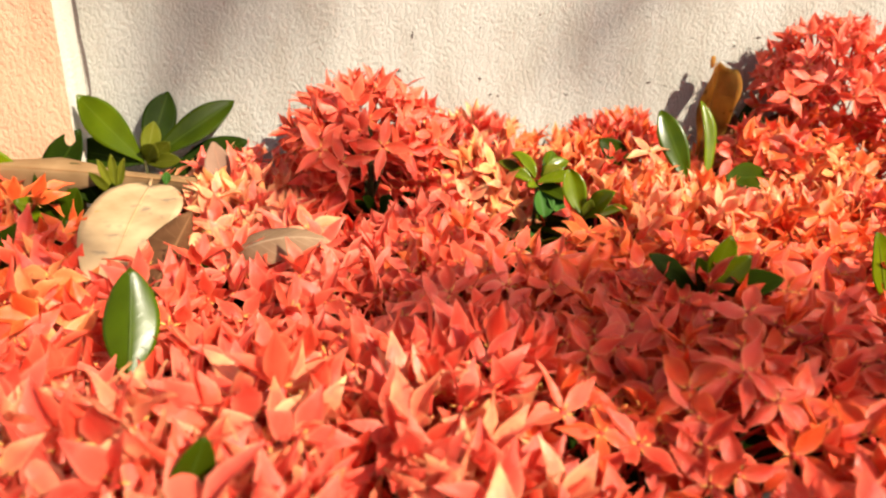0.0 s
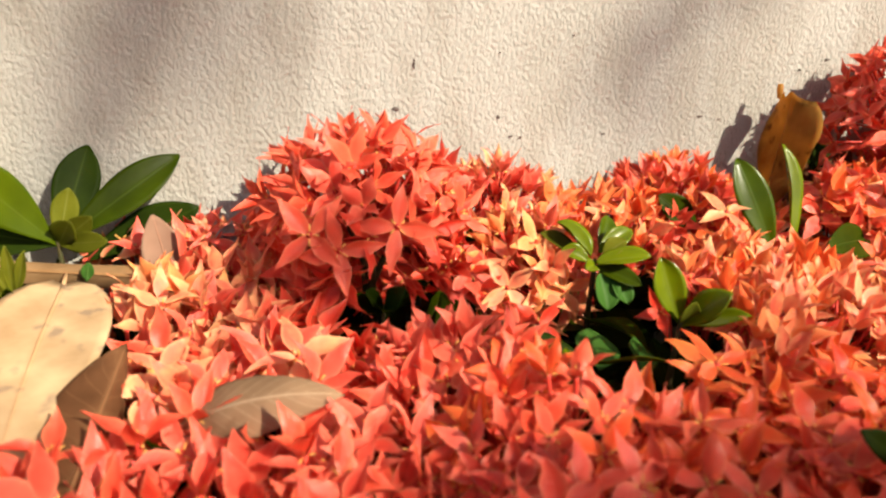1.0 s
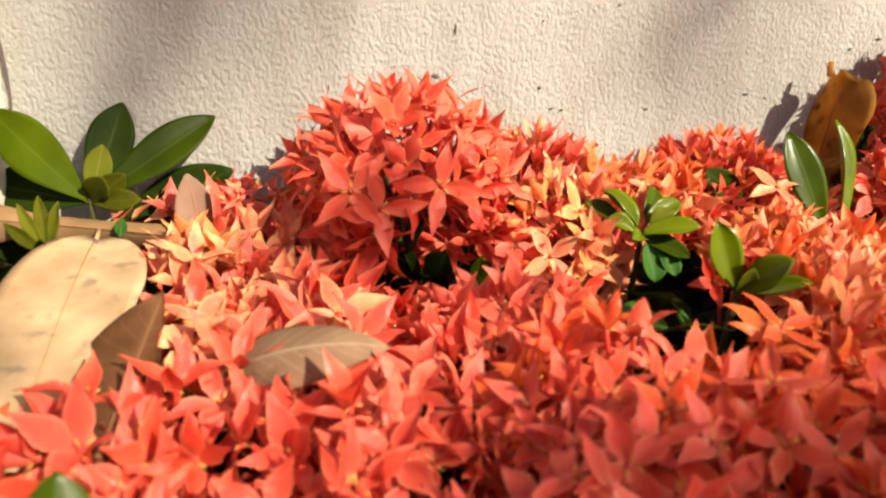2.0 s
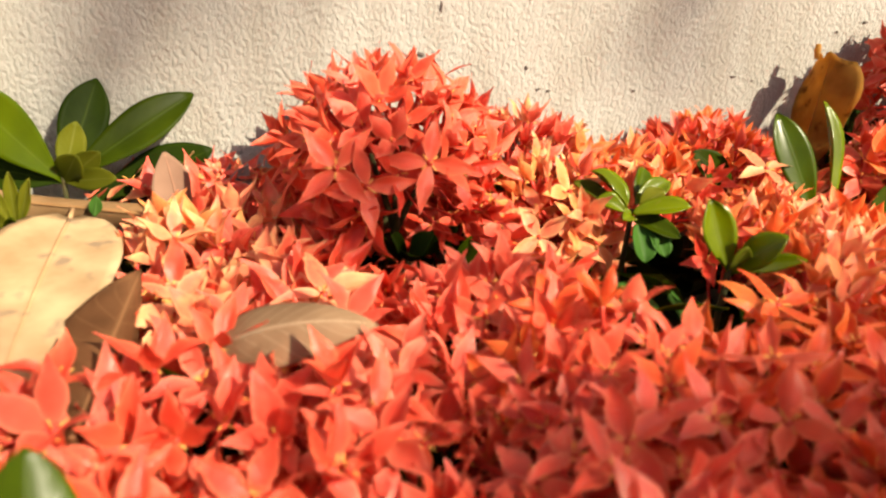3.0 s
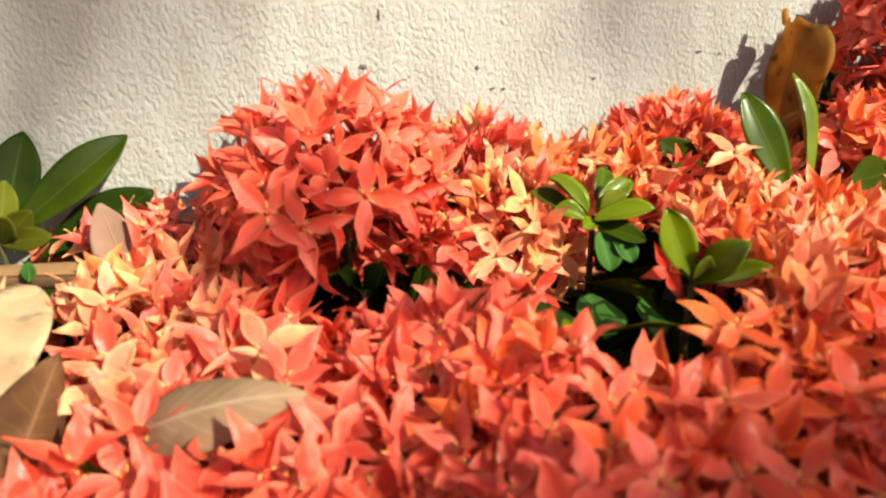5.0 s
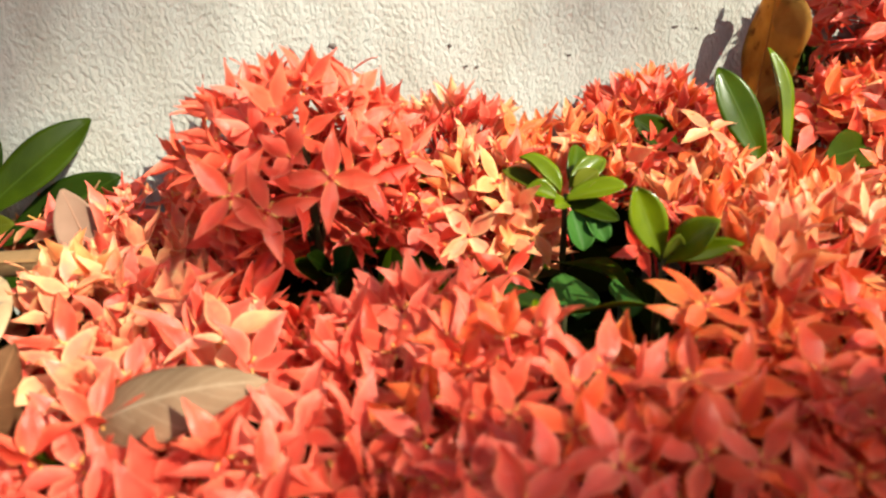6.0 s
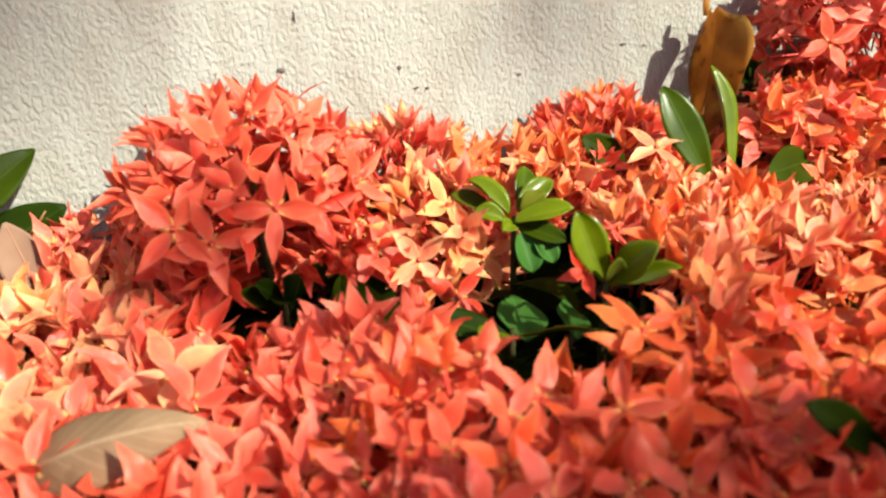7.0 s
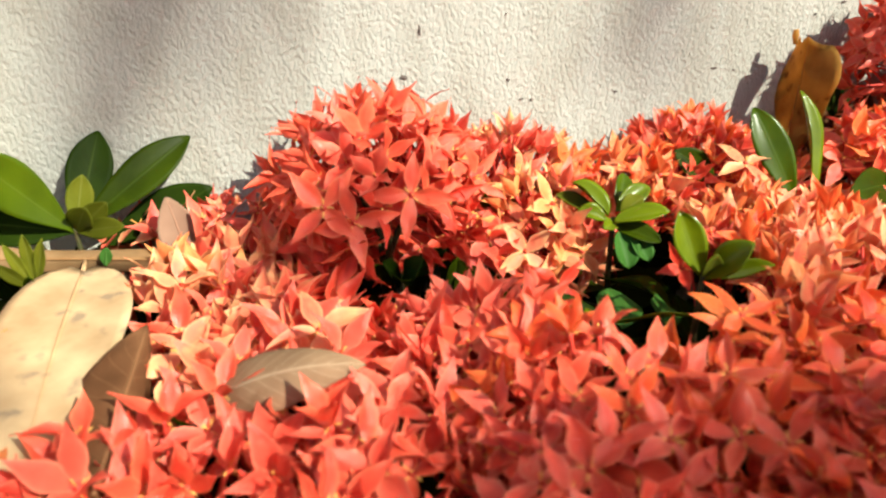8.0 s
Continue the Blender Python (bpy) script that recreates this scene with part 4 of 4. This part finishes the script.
# ---- undergrowth and the rest of the hedge ----
def joined(name, items, mats, label, category):
    v, f, uv, ids = [], [], [], []
    for m, g, i in items:
        f += [tuple(k + len(v) for k in q) for q in g[1]]
        v += [m @ p for p in g[0]]
        uv += g[2]
        ids += [i] * len(g[1])
    return tagged(new(name, mesh_of(name, v, f, mats, uv, ids)), label, category, "", "stuff")


rnd = random.Random(5)
shapes = [blade_geometry(rnd.uniform(0.03, 0.05), rnd.uniform(0.014, 0.022), 6, 4, leaf_outline, 0.3, rnd.uniform(-40, 20), 0, 0.001, 0.0, n) for n in range(8)]
items = []
for n in range(5400):
    inner = n < 2700
    x = rnd.uniform(-0.3, 0.5) if inner else rnd.uniform(-1.2, 1.6)
    y = rnd.uniform(0.0, 0.43) if inner else rnd.uniform(-0.25, 0.43)
    top = 0.44 if inner else 0.45
    z = top - (rnd.random() ** 2) * (0.1 if inner else 0.4)
    items.append((pose(x, y, z, rnd.gauss(0, 30), rnd.gauss(0, 30), rnd.uniform(0, 360)), shapes[rnd.randrange(8)], rnd.randrange(2)))
# half of the undergrowth takes the leaf colour that holds shade
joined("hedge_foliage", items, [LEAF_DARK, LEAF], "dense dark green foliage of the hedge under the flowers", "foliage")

small = [blade_geometry(0.015, 0.0075, 3, 2, petal_outline, 0.4, 20, 0, 0.0, 0.0, n) for n in range(3)]
items = []
for n in range(4200):
    x, y = rnd.uniform(-1.2, 1.6), rnd.uniform(-0.25, 0.42)
    if -0.07 - 0.42 * y < x < 0.1 + 0.87 * y and y > 0.04 or in_hollow(x, y, 0.01):
        continue
    z = 0.475 + 0.012 * noise.noise((x * 14, y * 14, 0.3)) + rnd.gauss(0, 0.004)
    if y < 0.06:
        z -= 0.02
    top = pose(x, y, z, rnd.gauss(0, 22), rnd.gauss(0, 22), rnd.uniform(0, 360))
    for k in range(4):
        items.append((top @ pose(0, 0, 0, 0, 0, 90 * k) @ pose(0, 0, 0, rnd.uniform(-15, 15), -rnd.uniform(10, 45), 0), small[k % 3], rnd.randrange(2)))
joined("hedge_flowers", items, [PETAL, PETAL_ORANGE], "further coral flowers covering the hedge top", "flowers")

rnd = random.Random(6)
v, f = [], []
for n in range(160):
    x, y = rnd.uniform(-1.1, 1.5), rnd.uniform(-0.2, 0.4)
    a = Vector((x, y, 0))
    g = tube_geometry([tuple(a), tuple(a + Vector((rnd.gauss(0, 0.03), rnd.gauss(0, 0.02), 0.2))), tuple(a + Vector((rnd.gauss(0, 0.05), rnd.gauss(0, 0.03), 0.43)))], [0.006, 0.0045, 0.0025], 6)
    f += [tuple(i + len(v) for i in q) for q in g[1]]
    v += g[0]
tagged(new("hedge_stems", mesh_of("hedge_stems", v, f, [STALK])), "thin woody stems of the hedge", "stems", "", "stuff")


# ---- the tree whose crown dapples the light ----
BARK = plain("bark", [(0.3, (0.08, 0.06, 0.045)), (0.7, (0.2, 0.16, 0.12))], 25, 0.9, 0.01, 0.2, "Object", (1, 1, 0.3))
E1 = TO_SUN.cross(Vector((0, 0, 1))).normalized()
E2 = TO_SUN.cross(E1)


rnd = random.Random(21)
tree = thing("tree", (2.7, -3.9, 0), "garden tree with a loose crown of small leaves", "tree")
foot = Vector((2.7, -3.9, 0))
fork = Vector((-0.15, 0.1, 2.3))
v, f = tube_geometry([(0, 0, -0.05), (0.03, 0.02, 0.6), (-0.05, 0.04, 1.5), tuple(fork)], [0.17, 0.12, 0.1, 0.085], 12)
part("trunk", mesh_of("trunk", v, f, [BARK]), tree)
SPRAYS = [((0.116, 0.222, 0.49), 0.026, 13), ((0.088, 0.21, 0.49), 0.014, 3), ((0.142, 0.188, 0.49), 0.026, 13), ((0.012, 0.356, 0.497), 0.013, 9), ((-0.118, 0.335, 0.475), 0.013, 9), ((0.048, 0.352, 0.476), 0.0125, 10), ((0.138, 0.283, 0.485), 0.011, 6), ((-0.07, 0.275, 0.472), 0.011, 4), ((-0.06, 0.448, 0.55), 0.03, 2), ((-0.08, 0.448, 0.58), 0.03, 7), ((0.215, 0.448, 0.525), 0.03, 3), ((-0.02, 0.448, 0.585), 0.034, 6), ((0.1, 0.448, 0.615), 0.03, 6), ((0.25, 0.448, 0.602), 0.032, 9), ((-0.35, 0.3, 0.5), 0.08, 60), ((0.62, 0.35, 0.5), 0.08, 60), ((0.1, -0.2, 0.5), 0.1, 80), ((0.1, 0.448, 0.85), 0.09, 80), ((0.5, 0.448, 0.82), 0.1, 80), ((-0.3, 0.448, 0.82), 0.1, 80), ((0.85, 0.0, 0.5), 0.12, 90), ((-0.2, -0.4, 0.5), 0.12, 90), ((0.4, -0.45, 0.5), 0.12, 90)]
HUBS = [Vector((0.2, 0.448, 1.2)) + TO_SUN * 4.4 - foot, Vector((0.06, -0.35, 0.5)) + TO_SUN * 4.4 - foot]
for way in ([fork, Vector((1.25, 0.448, 1.2)) + TO_SUN * 4.2 - foot, HUBS[0]], [fork, fork.lerp(HUBS[1], 0.5) + Vector((0, 0, 0.2)), HUBS[1]]):
    v, f = tube_geometry([tuple(p) for p in way], [0.06, 0.03, 0.006], 8)
    part("limb", mesh_of("limb", v, f, [BARK]), tree)
blades = [blade_geometry(rnd.uniform(0.05, 0.08), rnd.uniform(0.022, 0.03), 5, 2, leaf_outline, 0.2, -20, 0, 0.0, 0.0, n) for n in range(5)]
lv, lf, luv = [], [], []
for n, (shaded, spread, count) in enumerate(SPRAYS):
    rnd = random.Random(900 + round(shaded[0] * 1000) + 7 * count)
    low = spread < 0.0135
    far = 2.4 if low else 4.2 + rnd.uniform(-0.35, 0.35) + (1.2 if shaded[1] > 0.44 else 0.0)
    heart = Vector(shaded) + TO_SUN * far - foot
    start = HUBS[0] if shaded[1] > 0.44 else HUBS[1]
    mid = start.lerp(heart, 0.55) + Vector((rnd.gauss(0, 0.01), rnd.gauss(0, 0.01), 0.03))
    v, f = tube_geometry([tuple(start), tuple(mid), tuple(heart)], [0.006, 0.0035, 0.0015], 6)
    part("branch", mesh_of("branch", v, f, [BARK]), tree)
    for k in range(count):
        o = E1 * rnd.gauss(0, spread * 0.55) + E2 * rnd.gauss(0, spread * 0.55) + TO_SUN * rnd.gauss(0, 0.12)
        m = Matrix.Translation(heart + o) @ Euler((rnd.uniform(-1, 1), rnd.uniform(-1, 1), rnd.uniform(0, 6.28))).to_matrix().to_4x4() @ Matrix.Scale(0.55 if low else 1.0, 4)
        g = blades[rnd.randrange(5)]
        lf += [tuple(i + len(lv) for i in q) for q in g[1]]
        lv += [m @ p for p in g[0]]
        luv += g[2]
# the rest of the crown, whose shade falls clear of the bed
rnd = random.Random(77)
for n in range(14):
    heart = fork + Vector((rnd.uniform(-0.9, 1.1), rnd.uniform(-1.2, 0.3), rnd.uniform(0.25, 1.2)))
    mid = fork.lerp(heart, 0.5) + Vector((rnd.gauss(0, 0.08), rnd.gauss(0, 0.08), 0.1))
    v, f = tube_geometry([tuple(fork), tuple(mid), tuple(heart)], [0.035, 0.018, 0.004], 6)
    part("limb", mesh_of("limb", v, f, [BARK]), tree)
    for k in range(110):
        o = Vector((rnd.gauss(0, 0.2), rnd.gauss(0, 0.2), rnd.gauss(0, 0.14)))
        m = Matrix.Translation(heart + o) @ Euler((rnd.uniform(-1, 1), rnd.uniform(-1, 1), rnd.uniform(0, 6.28))).to_matrix().to_4x4()
        g = blades[rnd.randrange(5)]
        lf += [tuple(i + len(lv) for i in q) for q in g[1]]
        lv += [m @ p for p in g[0]]
        luv += g[2]
part("crown", mesh_of("crown", lv, lf, [LEAF], luv), tree)
